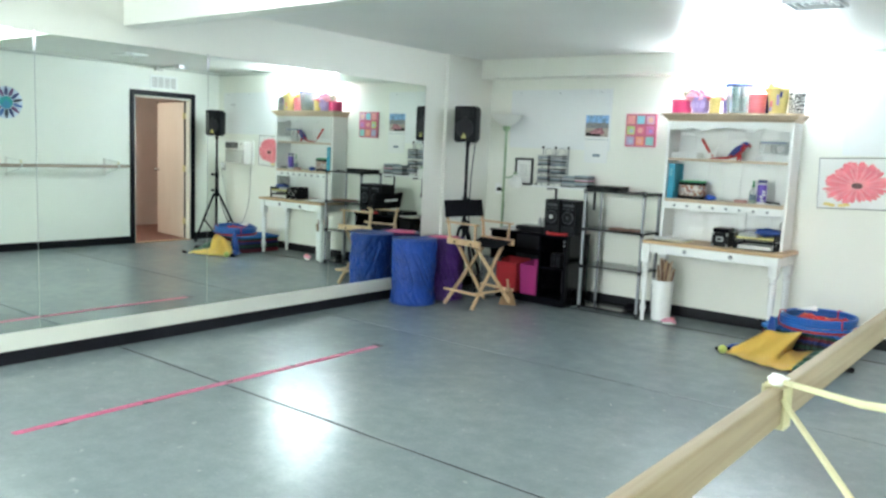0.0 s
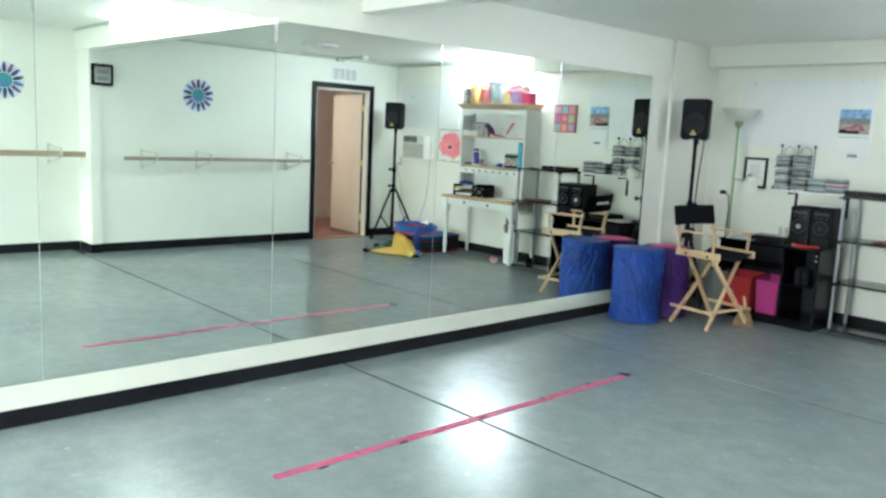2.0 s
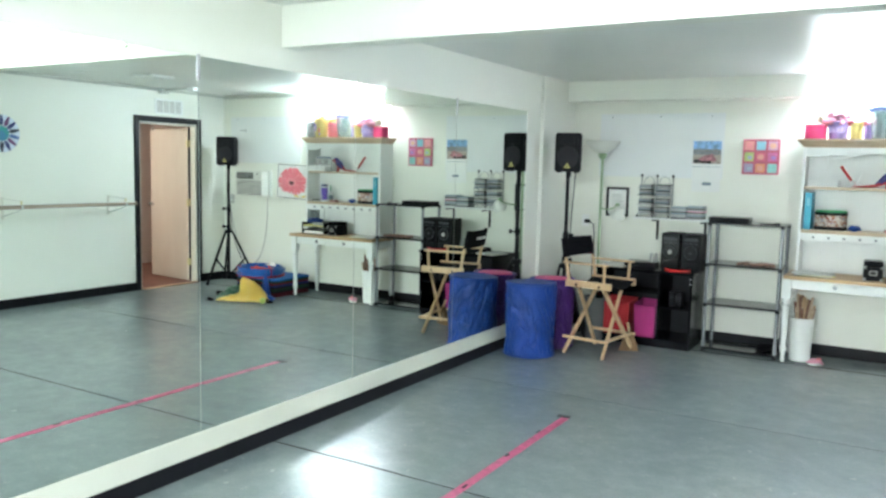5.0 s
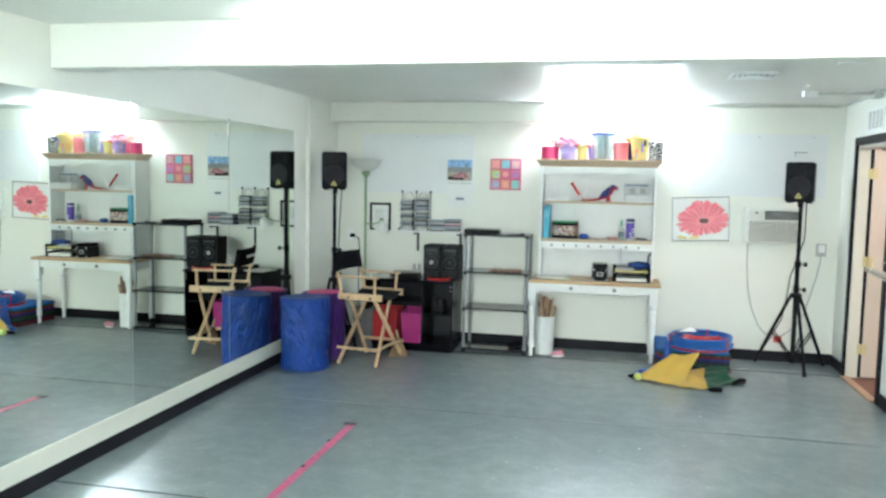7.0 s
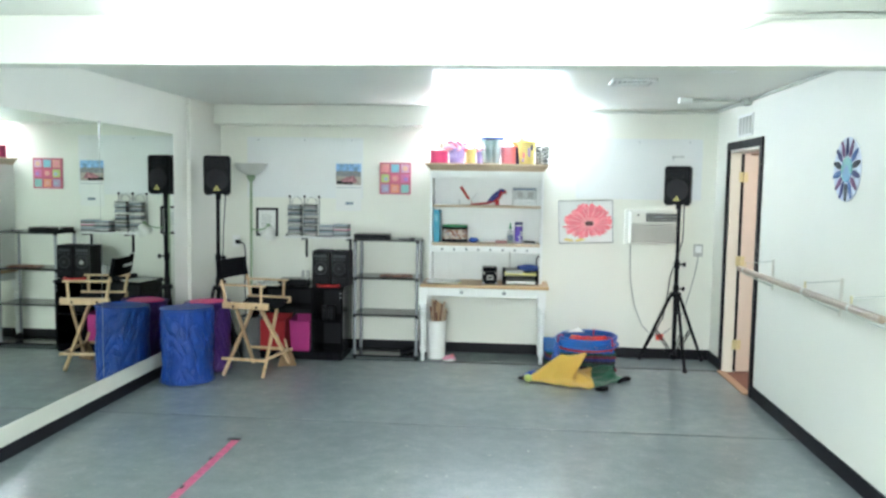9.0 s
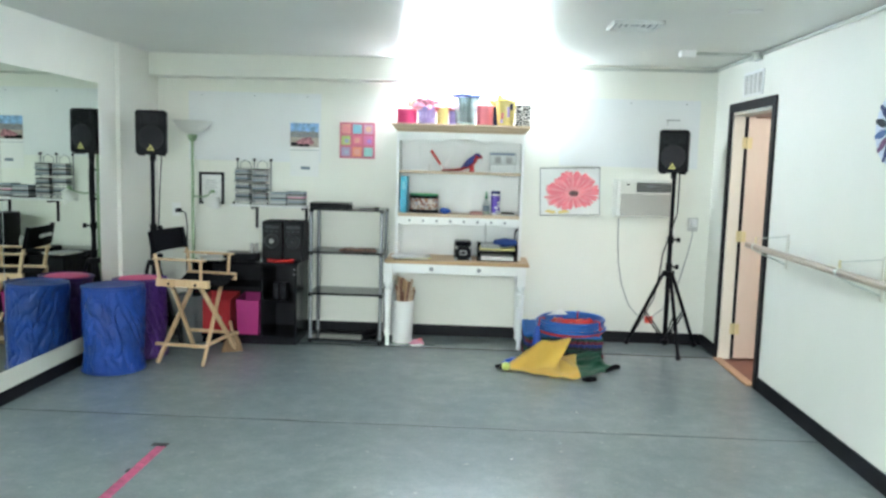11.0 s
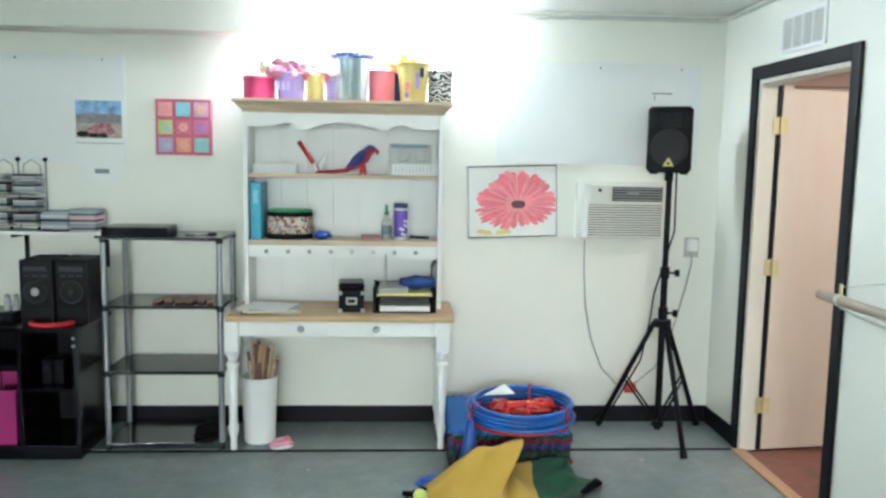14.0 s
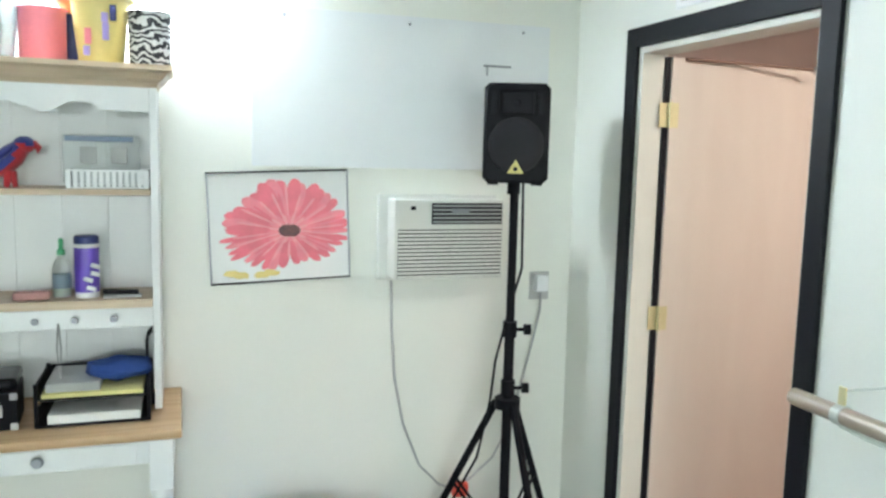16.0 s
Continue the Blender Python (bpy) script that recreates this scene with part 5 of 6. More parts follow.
# ---- loudspeakers on tripods ----
def loudspeaker(x, y, z, rot):
    t = thing("loudspeaker", "black plastic loudspeaker on a tripod stand", "loudspeaker", (x, y, z), rot, group="loudspeakers")
    b_ = bm_new()
    rings = []
    for yy, w_, h0, h1 in ((-0.11, 0.106, 0.010, 0.345), (-0.10, 0.118, 0.0, 0.355), (0.0, 0.115, 0.0, 0.355), (0.09, 0.09, 0.012, 0.34), (0.115, 0.06, 0.04, 0.31)):
        c = 0.018
        rings.append([Vector(p) for p in ((-w_ + c, yy, h0), (w_ - c, yy, h0), (w_, yy, h0 + c), (w_, yy, h1 - c), (w_ - c, yy, h1), (-w_ + c, yy, h1), (-w_, yy, h1 - c), (-w_, yy, h0 + c))])
    ring_mesh(b_, rings)
    part("cabinet", b_, M_PLASTIC, t)
    part("woofer_grille", tube(bm_new(), [(0, -0.109, 0.135), (0, -0.119, 0.135), (0, -0.1225, 0.135)], [0.100, 0.098, 0.076], 36), mat("mesh_black", (0.022, 0.022, 0.025), 0.6, spec=0.2, var=0.3, bump=0.8, bscale=600), t)
    part("horn", bx((-0.055, -0.1135, 0.25), (0.055, -0.1105, 0.325), 0.004), M_BLACK, t)
    part("horn_rim", tube(bm_new(), [(-0.058, -0.1135, 0.245), (0.058, -0.1135, 0.245), (0.066, -0.1135, 0.33), (-0.066, -0.1135, 0.33)], 0.003, 6, closed=True), M_PLASTIC, t)
    for s in (-1, 1):
        part("foot", bx((s * 0.08 - 0.02, -0.08, -0.008), (s * 0.08 + 0.02, 0.0, 0.0), 0.002), M_PLASTIC, t)
    part("tweeter", blob(bm_new(), (0, -0.114, 0.285), (0.013, 0.005, 0.013), 12, 6), M_BLACK, t)
    for s in (-1, 1):
        part("port", bx((s * 0.084 - 0.010, -0.1135, 0.245), (s * 0.084 + 0.010, -0.1105, 0.325), 0.003), M_BLACK, t)
    lg = bm_new()
    ring_mesh(lg, [[Vector((-0.03, yy, 0.035)), Vector((0.03, yy, 0.035)), Vector((0, yy, 0.085))] for yy in (-0.126, -0.121)])
    bd = part("badge", lg, mat("badge_yellow", (0.66, 0.60, 0.20), 0.4), t, "plain yellow triangular badge")
    part("badge_mark", tube(bm_new(), [(0, -0.1265, 0.051), (0, -0.1280, 0.051)], 0.008, 10), M_BLACK, bd, "dark mark on the badge")
    part("mount", tube(bm_new(), [(0, 0, -0.045), (0, 0, 0.0)], 0.024, 14), M_PLASTIC, t)
    return t


def tripod(x, y, top, feet, cable):
    t = thing("speaker_stand", "black tripod speaker stand", "speaker stand", (x, y, 0), group="speaker stands")
    part("pole", tube(bm_new(), [(0, 0, 0.06), (0, 0, 0.98)], 0.0195, 14), M_PLASTIC, t)
    part("inner_pole", tube(bm_new(), [(0, 0, 0.98), (0, 0, top)], 0.0165, 14), M_PLASTIC, t)
    for z in (0.74, 0.97):
        cb = bm_new()
        tube(cb, [(0, 0, z - 0.03), (0, 0, z + 0.03)], 0.027, 14)
        part("collar", cb, M_PLASTIC, t)
        kn = bm_new()
        tube(kn, [(0.02, -0.01, z), (0.055, -0.02, z)], 0.007, 8)
        tube(kn, [(0.05, -0.019, z), (0.075, -0.026, z)], 0.02, 10)
        part("knob", kn, M_PLASTIC, t)
    hub = bm_new()
    tube(hub, [(0, 0, 0.66), (0, 0, 0.70)], 0.05, 14)
    part("hub", hub, M_PLASTIC, t)
    low = bm_new()
    tube(low, [(0, 0, 0.08), (0, 0, 0.11)], 0.035, 12)
    part("brace_hub", low, M_PLASTIC, t)
    for fx, fy in feet:
        d = Vector((fx - x, fy - y, 0))
        p0, p1 = d.normalized() * 0.045 + Vector((0, 0, 0.68)), d + Vector((0, 0, 0.014))
        lg = part("leg", tube(bm_new(), [p0, p1], 0.0145, 10), M_PLASTIC, t)
        part("rubber_foot", tube(bm_new(), [p0.lerp(p1, 0.95), p1 + (p1 - p0).normalized() * 0.004], 0.02, 10), M_BLACK, lg)
        mid = p0.lerp(p1, 0.52)
        for s in (-0.012, 0.012):
            part("brace", tube(bm_new(), [Vector((s, 0, 0.095)), mid + Vector((s, 0, 0))], 0.006, 6), M_PLASTIC, t)
    part("cable", tube(bm_new(), cable, 0.005, 6), M_PLASTIC, t, "black speaker cable")
    return t


tripod(0.222, 7.99, 1.50, [(0.262, 7.66), (-0.06, 8.22), (0.54, 8.22)], [(0.06, 0.06, 1.55), (0.05, 0.02, 1.2), (0.0, 0.035, 1.0), (-0.06, -0.01, 0.85), (-0.075, -0.01, 0.7), (-0.10, 0.05, 0.45), (-0.25, 0.12, 0.12), (-0.30, 0.16, 0.02)])
loudspeaker(0.216, 7.985, 1.53, -22)
tripod(-4.07, 7.61, 1.53, [(-3.80, 7.50), (-4.20, 7.48), (-4.02, 7.93)], [(0.05, 0.06, 1.55), (0.04, 0.03, 1.2), (0.03, 0.03, 0.9), (0.05, 0.04, 0.4), (0.1, 0.15, 0.03)])
loudspeaker(-4.066, 7.61, 1.56, 14)

# ---- floor lamp ----
t = thing("floor_lamp", "pale green floor lamp with white bowl and reading arm", "floor lamp", (-3.90, 8.05, 0))
part("base", lathe(bm_new(), [(0.12, 0.001), (0.125, 0.012), (0.10, 0.025), (0.02, 0.035)]), C_LEAF, t)
part("pole", tube(bm_new(), [(0, 0, 0.03), (0, 0, 1.70)], 0.0125, 12), C_LEAF, t, "pale green pole")
part("socket", lathe(bm_new(), [(0.013, 1.68), (0.03, 1.70), (0.045, 1.735), (0.03, 1.745)], n=18), C_LEAF, t)
part("shade", lathe(bm_new(), [(0.03, 1.746), (0.075, 1.765), (0.125, 1.80), (0.165, 1.86), (0.160, 1.86), (0.12, 1.806), (0.07, 1.772), (0.02, 1.755)], n=32), mat("opal_plastic", (0.72, 0.72, 0.68), 0.35, var=0.03), t, "white bowl shade")
part("arm", tube(bm_new(), [(0, 0, 1.14), (0.0, -0.01, 1.19), (0.03, -0.03, 1.215), (0.10, -0.06, 1.21), (0.17, -0.09, 1.23), (0.20, -0.10, 1.255)], 0.008, 8), C_LEAF, t)
sh = lathe(bm_new(), [(0.02, 0.03), (0.035, 0.025), (0.05, -0.02), (0.075, -0.07), (0.072, -0.07), (0.046, -0.018), (0.01, 0.02)], n=24)
bmesh.ops.transform(sh, matrix=pose(0.225, -0.11, 1.215, 25, 25, 0), verts=sh.verts[:])
part("reading_shade", sh, mat("opal_plastic_small", (0.74, 0.74, 0.70), 0.35, var=0.03), t, "small white reading shade")
part("reading_socket", sph(bm_new(), (0.205, -0.10, 1.255), 0.024), C_LEAF, t)


# ---- director's chair ----
def director_chair():
    t = thing("director_chair", "tall wooden folding chair with black canvas seat and back", "chair", (-3.565, 7.225, 0), -8)
    # local x is the way it faces, y its width
    dx, wy, zs, za = 0.185, 0.245, 0.598, 0.785
    for s in (-1, 1):
        rail = part("seat_rail", bx((-dx - 0.03, s * 0.232 - 0.016, zs - 0.012), (dx + 0.025, s * 0.232 + 0.016, zs + 0.046), 0.005), M_ASH, t)
        for x in (-0.11, 0.105):
            part("bolt", tube(bm_new(), [(x, s * 0.249, zs + 0.010), (x, s * 0.254, zs + 0.010)], [0.012, 0.010], 10), M_PLASTIC, rail, "black bolt head")
            part("hinge_block", bx((x - 0.03, s * 0.206 - 0.008, zs - 0.03), (x + 0.03, s * 0.206 + 0.008, zs + 0.01), 0.003), M_PLASTIC, rail, "black hinge block")
        arm = bm_new()
        box(arm, (-dx - 0.05, s * 0.238 - 0.024, za), (dx - 0.005, s * 0.238 + 0.024, za + 0.015), 0.005)
        part("armrest", arm, M_ASH, t)
        part("arm_post", tube(bm_new(), [(dx - 0.045, s * 0.228, zs + 0.04), (dx - 0.04, s * 0.236, za)], 0.012, 10), M_ASH, t)
        part("back_post", tube(bm_new(), [(-dx - 0.0, s * 0.232, zs + 0.02), (-dx - 0.03, s * 0.238, za + 0.01), (-dx - 0.045, s * 0.236, 0.85)], [0.015, 0.014, 0.013], 10), M_ASH, t)
        part("canvas_sleeve", tube(bm_new(), [(-dx - 0.042, s * 0.237, 0.83), (-dx - 0.075, s * 0.232, 0.993)], 0.018, 12), M_CLOTHB, t, "black canvas sleeve on the back post")
        part("foot_rail", bx((-dx - 0.03, s * 0.255 - 0.011, 0.14), (dx + 0.03, s * 0.255 + 0.011, 0.163), 0.003), M_ASH, t)
    for x in (-dx, dx):
        for s in (-1, 1):
            off = 0.013 * s
            a_ = Vector((x * 0.62 + off, -s * 0.205, zs - 0.012))
            b_ = Vector((x + off, s * 0.262, 0.004))
            d = (b_ - a_)
            m_ = Matrix.Translation(a_) @ d.to_track_quat("Z", "X").to_matrix().to_4x4()
            part("leg", bx((-0.016, -0.011, 0), (0.016, 0.011, d.length), 0.003, m_), M_ASH, t)
        part("pivot", tube(bm_new(), [(x * 0.82 - 0.03, 0.026, 0.32), (x * 0.82 + 0.03, 0.026, 0.32)], 0.007, 8), M_STEEL, t, "steel pivot bolt")
    part("foot_rest", bx((dx - 0.012, -0.24, 0.145), (dx + 0.012, 0.24, 0.165), 0.003), M_ASH, t)
    seat = bm_new()
    rows = []
    for i in range(9):
        v = i / 8
        yy = -0.212 + 0.424 * v
        sag = -0.055 * math.sin(math.pi * v)
        rows.append([Vector((xx, yy, zs + 0.026 + sag + dz)) for xx, dz in ((-dx - 0.02, 0), (dx + 0.02, 0), (dx + 0.02, 0.004), (-dx - 0.02, 0.004))])
    ring_mesh(seat, rows)
    part("seat", seat, M_CLOTHB, t, "black canvas seat")
    back = bm_new()
    rows = []
    for i in range(11):
        v = i / 10
        yy = -0.25 + 0.5 * v
        bow = -0.03 * math.sin(math.pi * v)
        rows.append([Vector((-dx - q + bow, yy, z)) for q, z in ((0.05, 0.83), (0.078, 0.992), (0.088, 0.992), (0.06, 0.83))])
    ring_mesh(back, rows)
    bk = part("backrest", back, M_CLOTHB, t, "black canvas back")
    for i in range(7):
        part("print_bar", bx((-dx - 0.1135 - 0.004 * abs(math.sin(i)), -0.12 + i * 0.035, 0.905), (-dx - 0.111, -0.098 + i * 0.035, 0.93)), C_PAPER, bk, "plain white printed bar")
    return t


director_chair()
# hand brush and clear tub behind the chair
t = thing("hand_broom", "wooden hand broom leaning by the cabinet", "broom", (-3.36, 7.43, 0), 25)
b_ = bm_new()
ring_mesh(b_, [[Vector((sx * w_, sy * 0.018, z)) for sx, sy in ((-1, -1), (1, -1), (1, 1), (-1, 1))] for w_, z in ((0.085, 0.002), (0.07, 0.06), (0.035, 0.14), (0.015, 0.17))])
part("bristles", b_, wood("straw", (0.26, 0.16, 0.08), (0.16, 0.09, 0.045), 0.8, "z", 60), t)
part("handle", tube(bm_new(), [(0, 0, 0.165), (-0.015, 0.02, 0.25)], 0.011, 8), M_ASH, t)
t = pail("tub", "grey translucent plastic tub on the floor", "tub", -3.80, 7.74, 0, 0.10, 0.115, 0.40, mat("smoky_plastic", (0.34, 0.36, 0.37), 0.2, var=0.1, trans=0.6), 20)


# ---- fabric hampers ----
def hamper(name, label, x, y, r, h, material, seed, lid=None):
    t = thing(name, label, "hamper", (x, y, 0))
    b_ = bm_new()
    n, rows = 168, []
    zs_ = [0.002, 0.006] + [h * k / 64 for k in range(1, 65)]
    for z in zs_:
        ring = []
        for i in range(n):
            an = i * math.tau / n
            sk = an + z * 2.2
            big = noise.noise(Vector((math.cos(an) * 1.6 + seed, math.sin(an) * 1.6, z * 3.2))) * 0.014
            crease = abs(noise.noise(Vector((math.cos(sk) * 2.4 + seed, math.sin(sk) * 2.4, z * 3.5))))
            fold = abs(noise.noise(Vector((math.cos(an) * 3.1 - seed, math.sin(an) * 3.1, z * 7.5 + math.sin(an * 2) * 1.5))))
            w_ = 1.3 * big - max(0, 0.16 - crease) ** 1.5 * 0.22 - max(0, 0.12 - fold) ** 1.3 * 0.16 + 0.010 * max(0, 1 - z / 0.12) + noise.noise(Vector((math.cos(an) * 8 + seed, math.sin(an) * 8, z * 18))) * 0.004
            edge = 1 if 0.03 < z < h - 0.02 else 0.4
            rr = r + w_ * edge
            ring.append(Vector((rr * math.cos(an), rr * math.sin(an), z)))
        rows.append(ring)
    rows.append([v * 0.96 + Vector((0, 0, 0.06 * h)) * 0 + Vector((0, 0, h * 0.045)) for v in rows[-1]])
    rows.append([Vector((v.x * 0.5, v.y * 0.5, h - 0.012)) for v in rows[-1]])
    ring_mesh(b_, rows)
    part("bag", b_, material, t)
    part("rim", torus(bm_new(), (0, 0, h + 0.004), r - 0.003, 0.007, 48, 8, (0.006, -0.004)), material, t, "wire-stiffened rim")
    part("base_hoop", torus(bm_new(), (0, 0, 0.012), r + 0.004, 0.007, 48, 8), material, t)
    if lid:
        part("lid", lathe(bm_new(), [(r * 0.8, h + 0.001), (r * 0.78, h + 0.010), (r * 0.3, h + 0.02), (0.01, h + 0.02)], n=28, wob=0.06), lid, t, "pink cloth on top")
    return t


hamper("hamper", "crinkled blue nylon pop-up hamper on the floor", -4.04, 6.80, 0.214, 0.615, C_NYBLUE, 3.0)
hamper("hamper", "crinkled purple nylon hamper with pink cloth on top", -4.03, 7.24, 0.20, 0.60, C_NYPURP, 9.0, C_HOT)


# ---- foam mats, hoops, cone, cloth ----
def mat_mesh(w_, d_, th):
    """A foam mat with interlocking teeth round its edge."""
    b_ = bm_new()
    pts, n, tooth = [], 12, 0.021
    for side in range(4):
        for i in range(n):
            u = -0.5 + i / n
            for k, q in ((0.0, 0), (0.12, 1), (0.45, 1), (0.57, 0)):
                s, o = u + k / n, 0.5
                e = tooth * q
                p = ((s * w_, -o * d_ - e), (o * w_ + e, s * d_), (-s * w_, o * d_ + e), (-o * w_ - e, -s * d_))[side]
                pts.append(p)
    lo, hi = [b_.verts.new((x, y, 0)) for x, y in pts], [b_.verts.new((x, y, th)) for x, y in pts]
    b_.faces.new(lo[::-1])
    b_.faces.new(hi)
    for i in range(len(pts)):
        j = (i + 1) % len(pts)
        b_.faces.new((lo[i], lo[j], hi[j], hi[i]))
    return b_


order = ["red", "red", "black", "green", "black", "navy", "red", "green", "blue"]
for i, c in enumerate(order):
    solo("foam_mat", mat_mesh(0.585, 0.585, 0.0225), C_FOAM[c], c.replace("navy", "dark blue") + " interlocking foam mat in a stack on the floor", "foam mat", (-0.69 + 0.006 * math.sin(i * 2.1), 7.84 + 0.006 * math.cos(i * 1.7), 0.0232 * i + 0.0005), (0, 0, 1.5 * math.sin(i * 1.3)), group="foam mat stack")
ZH = 0.0232 * len(order)
for i, (R, m_) in enumerate(((0.262, C_RED), (0.270, C_HOOP), (0.262, C_HOOP), (0.268, C_HOOP), (0.258, C_HOOP))):
    solo("hula_hoop", torus(bm_new(), (0, 0, 0.0125), R, 0.0125, 56, 10, (0.004, 0.003)), m_, ("red" if m_ is C_RED else "blue") + " plastic hula hoop in a tied stack", "hula hoop", (-0.625 + 0.011 * math.sin(i * 1.9), 7.70 + 0.010 * math.cos(i * 2.4), ZH + 0.006 + 0.0225 * i), group="stack of hula hoops")
for i, (an, m_) in enumerate(((-2.75, C_RED), (-0.75, C_RED), (1.2, C_RED))):
    cx, cy = -0.625 + 0.264 * math.cos(an), 7.70 + 0.264 * math.sin(an)
    d = Vector((math.cos(an), math.sin(an), 0))
    pts = [Vector((0, 0, 0.0)) - d * 0.022, Vector((0, 0, -0.006)) + d * 0.018, Vector((0, 0, 0.05)) + d * 0.026, Vector((0, 0, 0.112)) + d * 0.018, Vector((0, 0, 0.118)) - d * 0.02, Vector((0, 0, 0.05)) - d * 0.026]
    solo("tie_strap", tube(bm_new(), pts, 0.006, 6, closed=True), m_, "red strap tied round the hoops", "strap", (cx, cy, ZH + 0.012), group="hoop ties")
t = thing("scarf_heap", "heap of red and orange scarves inside the hoops", "scarves", (-0.61, 7.70, ZH + 0.001))
rnd = random.Random(12)
for k, m_ in enumerate((C_RED, C_ORANGE, C_RED, C_RED)):
    sb = bm_new()
    pts = [(rnd.uniform(-0.15, 0.15), rnd.uniform(-0.13, 0.13), 0.03 + rnd.uniform(0, 0.09)) for _ in range(9)]
    tube(sb, pts, [0.018 + 0.018 * rnd.random() for _ in pts], 8)
    part("scarf", sb, m_, t, "crumpled scarf")
for k in range(6):
    sb = blob(bm_new(), (rnd.uniform(-0.12, 0.14), rnd.uniform(-0.12, 0.12), 0.06), (0.07, 0.06, 0.06), 12, 8, 0.8)
    part("scarf", sb, (C_RED, C_ORANGE)[k == 4], t, "crumpled scarf")
t.scale = (1.0, 1.0, 0.72)
pp = bm_new()
ring_mesh(pp, [[Vector((-0.10, -0.03, z)), Vector((0.07, -0.055, z)), Vector((0.03, 0.07, z))] for z in (0.0, 0.0015)])
bmesh.ops.transform(pp, matrix=pose(0, 0, 0, 12, -6, 0), verts=pp.verts[:])
solo("paper_sheet", pp, C_PAPER, "folded white paper corner lying over the hoops", "paper", (-0.715, 7.79, ZH + 0.138), (0, 0, 0))
t = thing("marker_cone", "royal blue plastic marker cone", "cone", (-0.91, 7.476, 0))
part("body", lathe(bm_new(), [(0.067, 0.008), (0.063, 0.03), (0.016, 0.285), (0.010, 0.293), (0.004, 0.293)], n=28), C_BLUE, t)
part("base", bx((-0.069, -0.069, 0.001), (0.069, 0.069, 0.008), 0.003), C_BLUE, t)


def cloth_z(u, v):
    x = -1.215 + u * 0.915
    d = x + 0.845
    side = max(0.0, 1 + d / 0.31) ** 1.2 if d < 0 else max(0.0, 1 - d / 0.085) ** 0.8
    peak = min(0.172, 0.44 * side) * math.exp(-((v - 0.72) / 0.30) ** 2)
    peak -= 0.006 * math.exp(-((x + 0.73) / 0.05) ** 2 - ((v - 0.42) / 0.12) ** 2)
    ridge = 0.03 * math.exp(-((x + 0.86 - 0.16 * v) / 0.16) ** 2) * v ** 0.8
    fold = 0.012 * math.sin(u * 19 + v * 6) * (0.35 + v) + 0.012 * abs(noise.noise(Vector((u * 9 - v * 4, v * 2, 5)))) + 0.02 * noise.noise(Vector((u * 7, v * 5, 2)))
    low = 0.06 * math.exp(-((x + 0.48) / 0.13) ** 2) * v
    edge = min(1, 6 * u) * min(1, 6 * (1 - u))
    return 0.014 + max(0, (peak + ridge + low + fold + 0.012) * edge) * min(1, 0.12 + 1.6 * v) + 0.004 * math.sin(u * 31) * math.sin(v * 9)


def cloth(u0, u1, material, label, parent, name):
    b_ = bm_new()
    nu, nv = 64, 30
    g = []
    for i in range(nu + 1):
        u = u0 + (u1 - u0) * i / nu
        x = -1.215 + u * 0.915
        yf_ = 7.19 - 0.235 * math.sin(min(1, u / 0.62) * math.pi * 0.5) ** 1.3 + (0.36 * max(0, u - 0.62) ** 1.0 / 0.38 if u > 0.62 else 0) + 0.012 * math.sin(u * 40)
        yb_ = 7.23 + 0.28 * min(1, u / 0.4) - (0.13 * (u - 0.55) / 0.45 if u > 0.55 else 0)
        yb_ = max(yb_, yf_ + 0.05)
        hs = [cloth_z(u, j / nv) for j in range(nv + 1)]
        g.append([b_.verts.new((x + 0.72 * max(0, hs[j] - 0.045), yf_ + (yb_ - yf_) * j / nv, hs[j])) for j in range(nv + 1)])
    for i in range(nu):
        for j in range(nv):
            b_.faces.new((g[i][j], g[i + 1][j], g[i + 1][j + 1], g[i][j + 1])).smooth = True
    bmesh.ops.solidify(b_, geom=b_.faces[:], thickness=0.004)
    return part(name, b_, material, parent, label)


t = thing("play_parachute", "crumpled yellow and green cloth on the floor", "cloth", (0, 0, 0.0))
cloth(0.0, 0.655, C_YCLOTH, "yellow cloth panel", t, "yellow_panel")
cloth(0.655, 1.0, C_GCLOTH, "dark green cloth panel", t, "green_panel")
for pts in ([(-1.24, 7.24, 0.014), (-1.20, 7.20, 0.022), (-1.14, 7.26, 0.02)], [(-0.615, 6.945, 0.014), (-0.57, 6.94, 0.020), (-0.515, 6.965, 0.016)], [(-0.40, 7.22, 0.012), (-0.32, 7.29, 0.03), (-0.285, 7.33, 0.02), (-0.29, 7.38, 0.014)]):
    part("edge_strap", tube(bm_new(), pts, [0.012, 0.02, 0.018, 0.012][: len(pts)], 8), M_CLOTHB, t, "black edge strap")
part("blue_panel", blob(bm_new(), (-1.08, 7.33, 0.03), (0.10, 0.06, 0.032), 16, 8, 0.4), C_BLUE, t, "blue cloth panel")
solo("tennis_ball", sph(bm_new(), (0, 0, 0.034), 0.0335, 18, 12), mat("tennis_felt", (0.60, 0.68, 0.16), 0.95, var=0.1, bump=0.6, bscale=300, sheen=0.6), "yellow green tennis ball on the floor", "ball", (-1.165, 7.16, 0))

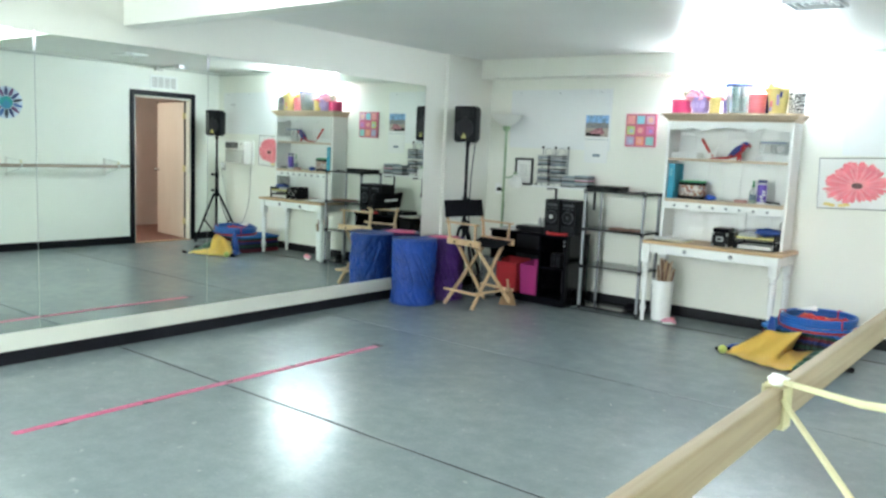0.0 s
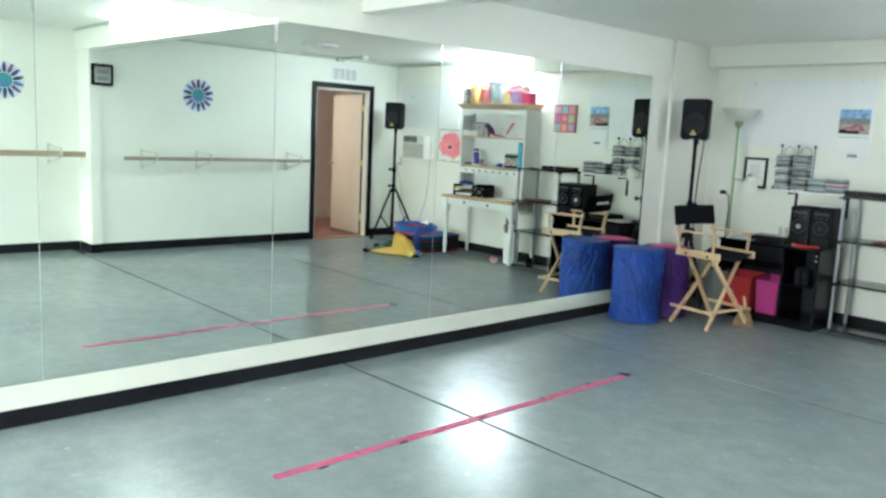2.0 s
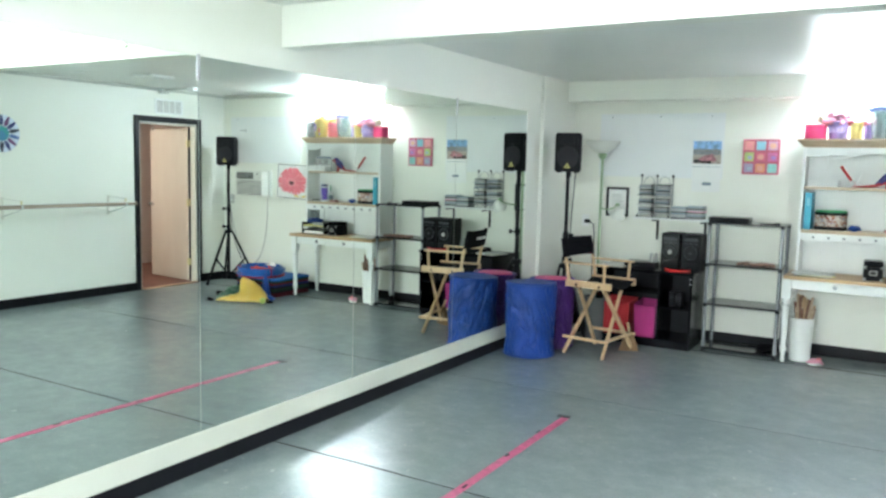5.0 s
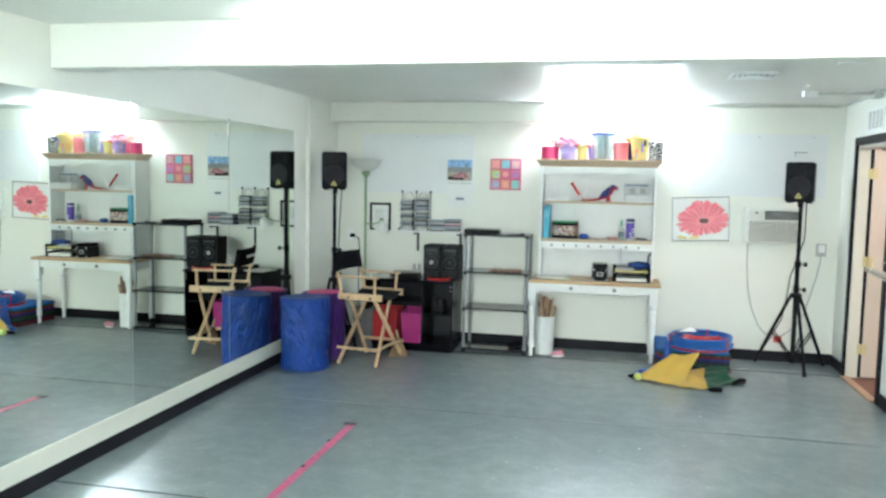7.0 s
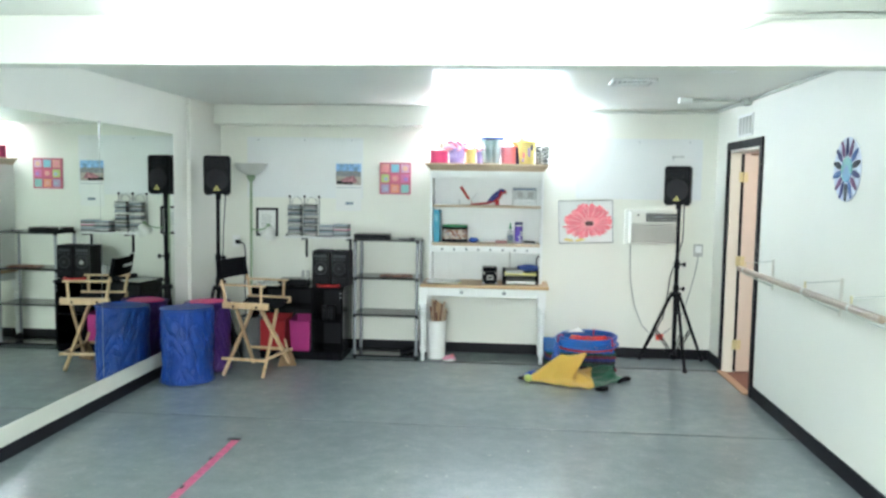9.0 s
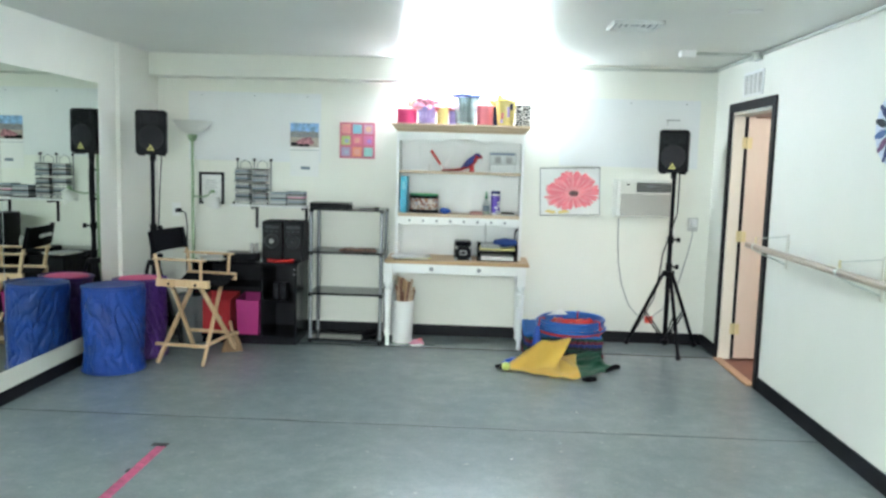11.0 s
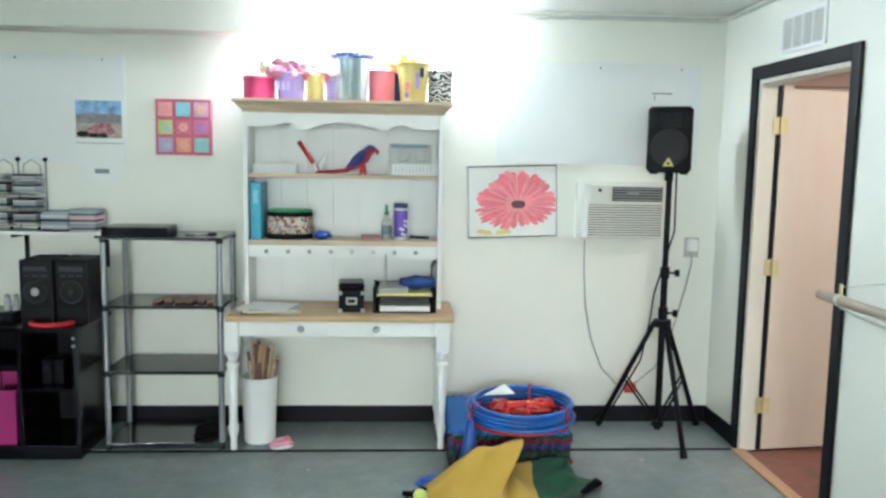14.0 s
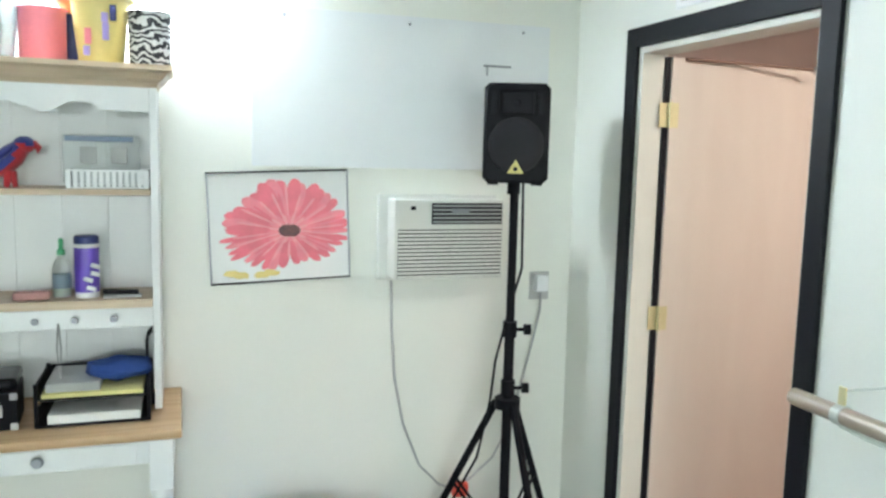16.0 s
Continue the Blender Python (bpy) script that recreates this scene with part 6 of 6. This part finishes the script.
# ---- barres on the door wall ----
def barre(x, y0, y1, z, wall, brackets, r=0.021, plank=False, skew=0.0):
    t = thing("ballet_barre", "varnished wooden ballet barre on wall brackets", "barre", (x, (y0 + y1) / 2, z), group="barres")
    c = (y0 + y1) / 2
    if plank:
        part("rail", bx((-0.011, y0 - c, -0.030), (0.011, y1 - c, 0.030), 0.004), M_PLANK, t, "flat wooden rail")
    else:
        part("rail", tube(bm_new(), [(0, y0 - c, 0), (0, y0 - c + 0.004, 0), (0, y1 - c - 0.004, 0), (0, y1 - c, 0)], [r - 0.004, r, r, r - 0.004], 20), M_BARRE, t, "round wooden rail")
    for y in brackets:
        yy = y - c
        part("wall_plate", bx((wall - x - 0.012, yy - 0.012, -0.13), (wall - x - 0.0005, yy + 0.012, 0.10), 0.003), M_JAMB, t, "pale wall plate")
        part("bracket_arm", tube(bm_new(), [(wall - x - 0.01, yy, -0.10), (0.05, yy + skew * 0.8, -0.05), (0.0, yy + skew, -r - 0.002)], 0.006, 8), M_CONDUIT, t, "thin bracket arm")
        part("tie_rod", tube(bm_new(), [(wall - x - 0.008, yy, 0.085), (0.03, yy + skew * 0.9, 0.06), (0.0, yy + skew, 0.055)], 0.0035, 6), M_CONDUIT, t, "thin tie rod")
        part("clip", bx((-0.003, yy + skew - 0.010, r - 0.002), (0.003, yy + skew + 0.010, r + 0.045), 0.002), M_BRASS, t, "upright brass tab")
        part("clamp", tube(bm_new(), [(0, yy + skew - 0.012, 0), (0, yy + skew + 0.012, 0)], r + 0.003, 20), M_CONDUIT, t, "thin metal clamp band")
    return t


barre(0.45, 4.36, 6.77, 1.062, XD, (4.62, 5.28, 6.52), skew=0.10)
barre(0.505, -0.6, 3.97, 1.095, XR, (0.2, 3.72), 0.030, plank=True)
t = thing("barre_rope", "pale yellow cord knotted round the barre", "rope", (0.505, 2.40, 1.095))
for k in range(3):
    y = -0.014 + 0.014 * k
    part("wrap", tube(bm_new(), [(-0.016, y, 0.033), (0.016, y + 0.004, 0.033), (0.016, y + 0.006, -0.034), (-0.016, y + 0.002, -0.034)], 0.004, 8, closed=True), M_CORD, t)
part("knot", blob(bm_new(), (0.0, 0.0, 0.042), (0.016, 0.018, 0.009), 10, 7, 0.5), M_WHITE, t, "small white knot")
part("cord", tube(bm_new(), [(0.01, 0.0, 0.04), (0.171, -0.30, 0.112), (0.42, -0.74, 0.24)], 0.0045, 8), M_CORD, t, "pale yellow cord")
part("cord", tube(bm_new(), [(0.016, -0.02, 0.015), (0.18, -0.30, -0.012), (0.42, -0.71, -0.02)], 0.0045, 8), M_CORD, t, "pale yellow cord")


def wall_flower(y, z, x, R):
    """Round paper collage: ring of dark cut-outs round a teal disc."""
    t = thing("wall_decoration", "round paper collage with teal centre and dark petals", "decoration", (x - 0.001, y, z), group="paper collages")
    part("backing", tube(bm_new(), [(-0.004, 0, 0), (0, 0, 0)], R, 36), mat("pale_lilac_paper", (0.68, 0.74, 0.86), 0.8, var=0.06), t)
    pal = [mat("collage_" + k, c, 0.8, var=0.2) for k, c in (("navy", (0.05, 0.06, 0.17)), ("plum", (0.20, 0.09, 0.20)), ("blue", (0.10, 0.18, 0.42)), ("slate", (0.05, 0.06, 0.08)))]
    for i in range(14):
        an = i * math.tau / 14
        pb_ = blob(bm_new(), (0, 0, 0), (0.003, 0.022 * R / 0.19, 0.050 * R / 0.19), 10, 7)
        blob(pb_, (-0.001, 0, 0.05 * R / 0.19), (0.004, 0.014, 0.014), 10, 6)
        bmesh.ops.transform(pb_, matrix=Matrix.Rotation(an, 4, "X") @ Matrix.Translation((-0.007, 0, R * 0.66)), verts=pb_.verts[:])
        part("cutout", pb_, pal[i % 4], t, "dark paper cut-out")
    part("disc", tube(bm_new(), [(-0.0085, 0, 0), (-0.0045, 0, 0)], R * 0.40, 28), patchwork("globe_paper", [(0.03, 0.30, 0.30), (0.06, 0.38, 0.22), (0.05, 0.24, 0.40)], 16), t, "teal paper disc")


wall_flower(5.30, 1.805, XD, 0.19)
wall_flower(3.31, 1.83, XR, 0.19)
t = thing("wall_clock", "square black-framed wall clock with grey dial", "clock", (XD - 0.031, 4.18, 1.95))
part("frame", bx((-0.03, -0.115, -0.115), (0, 0.115, 0.115), 0.022), M_PLASTIC, t)
part("dial", bx((-0.033, -0.085, -0.085), (-0.0305, 0.085, 0.085), 0.001), C_GREY, t, "pale grey dial")
for z in (0.03, -0.04):
    part("display_bar", bx((-0.035, -0.06, z - 0.02), (-0.0335, 0.06, z + 0.02)), M_STEEL, t, "dark plain display bar")

for x, y in ((-0.75, 6.2), (-1.2, 5.35)):
    solo("paper_scrap", blob(bm_new(), (0, 0, 0.002), (0.006, 0.005, 0.002), 8, 5, 0.5), C_GREY, "tiny grey paper scrap on the floor", "scrap", (x, y, 0.0), (0, 0, 40 * x), group="scraps on the floor")
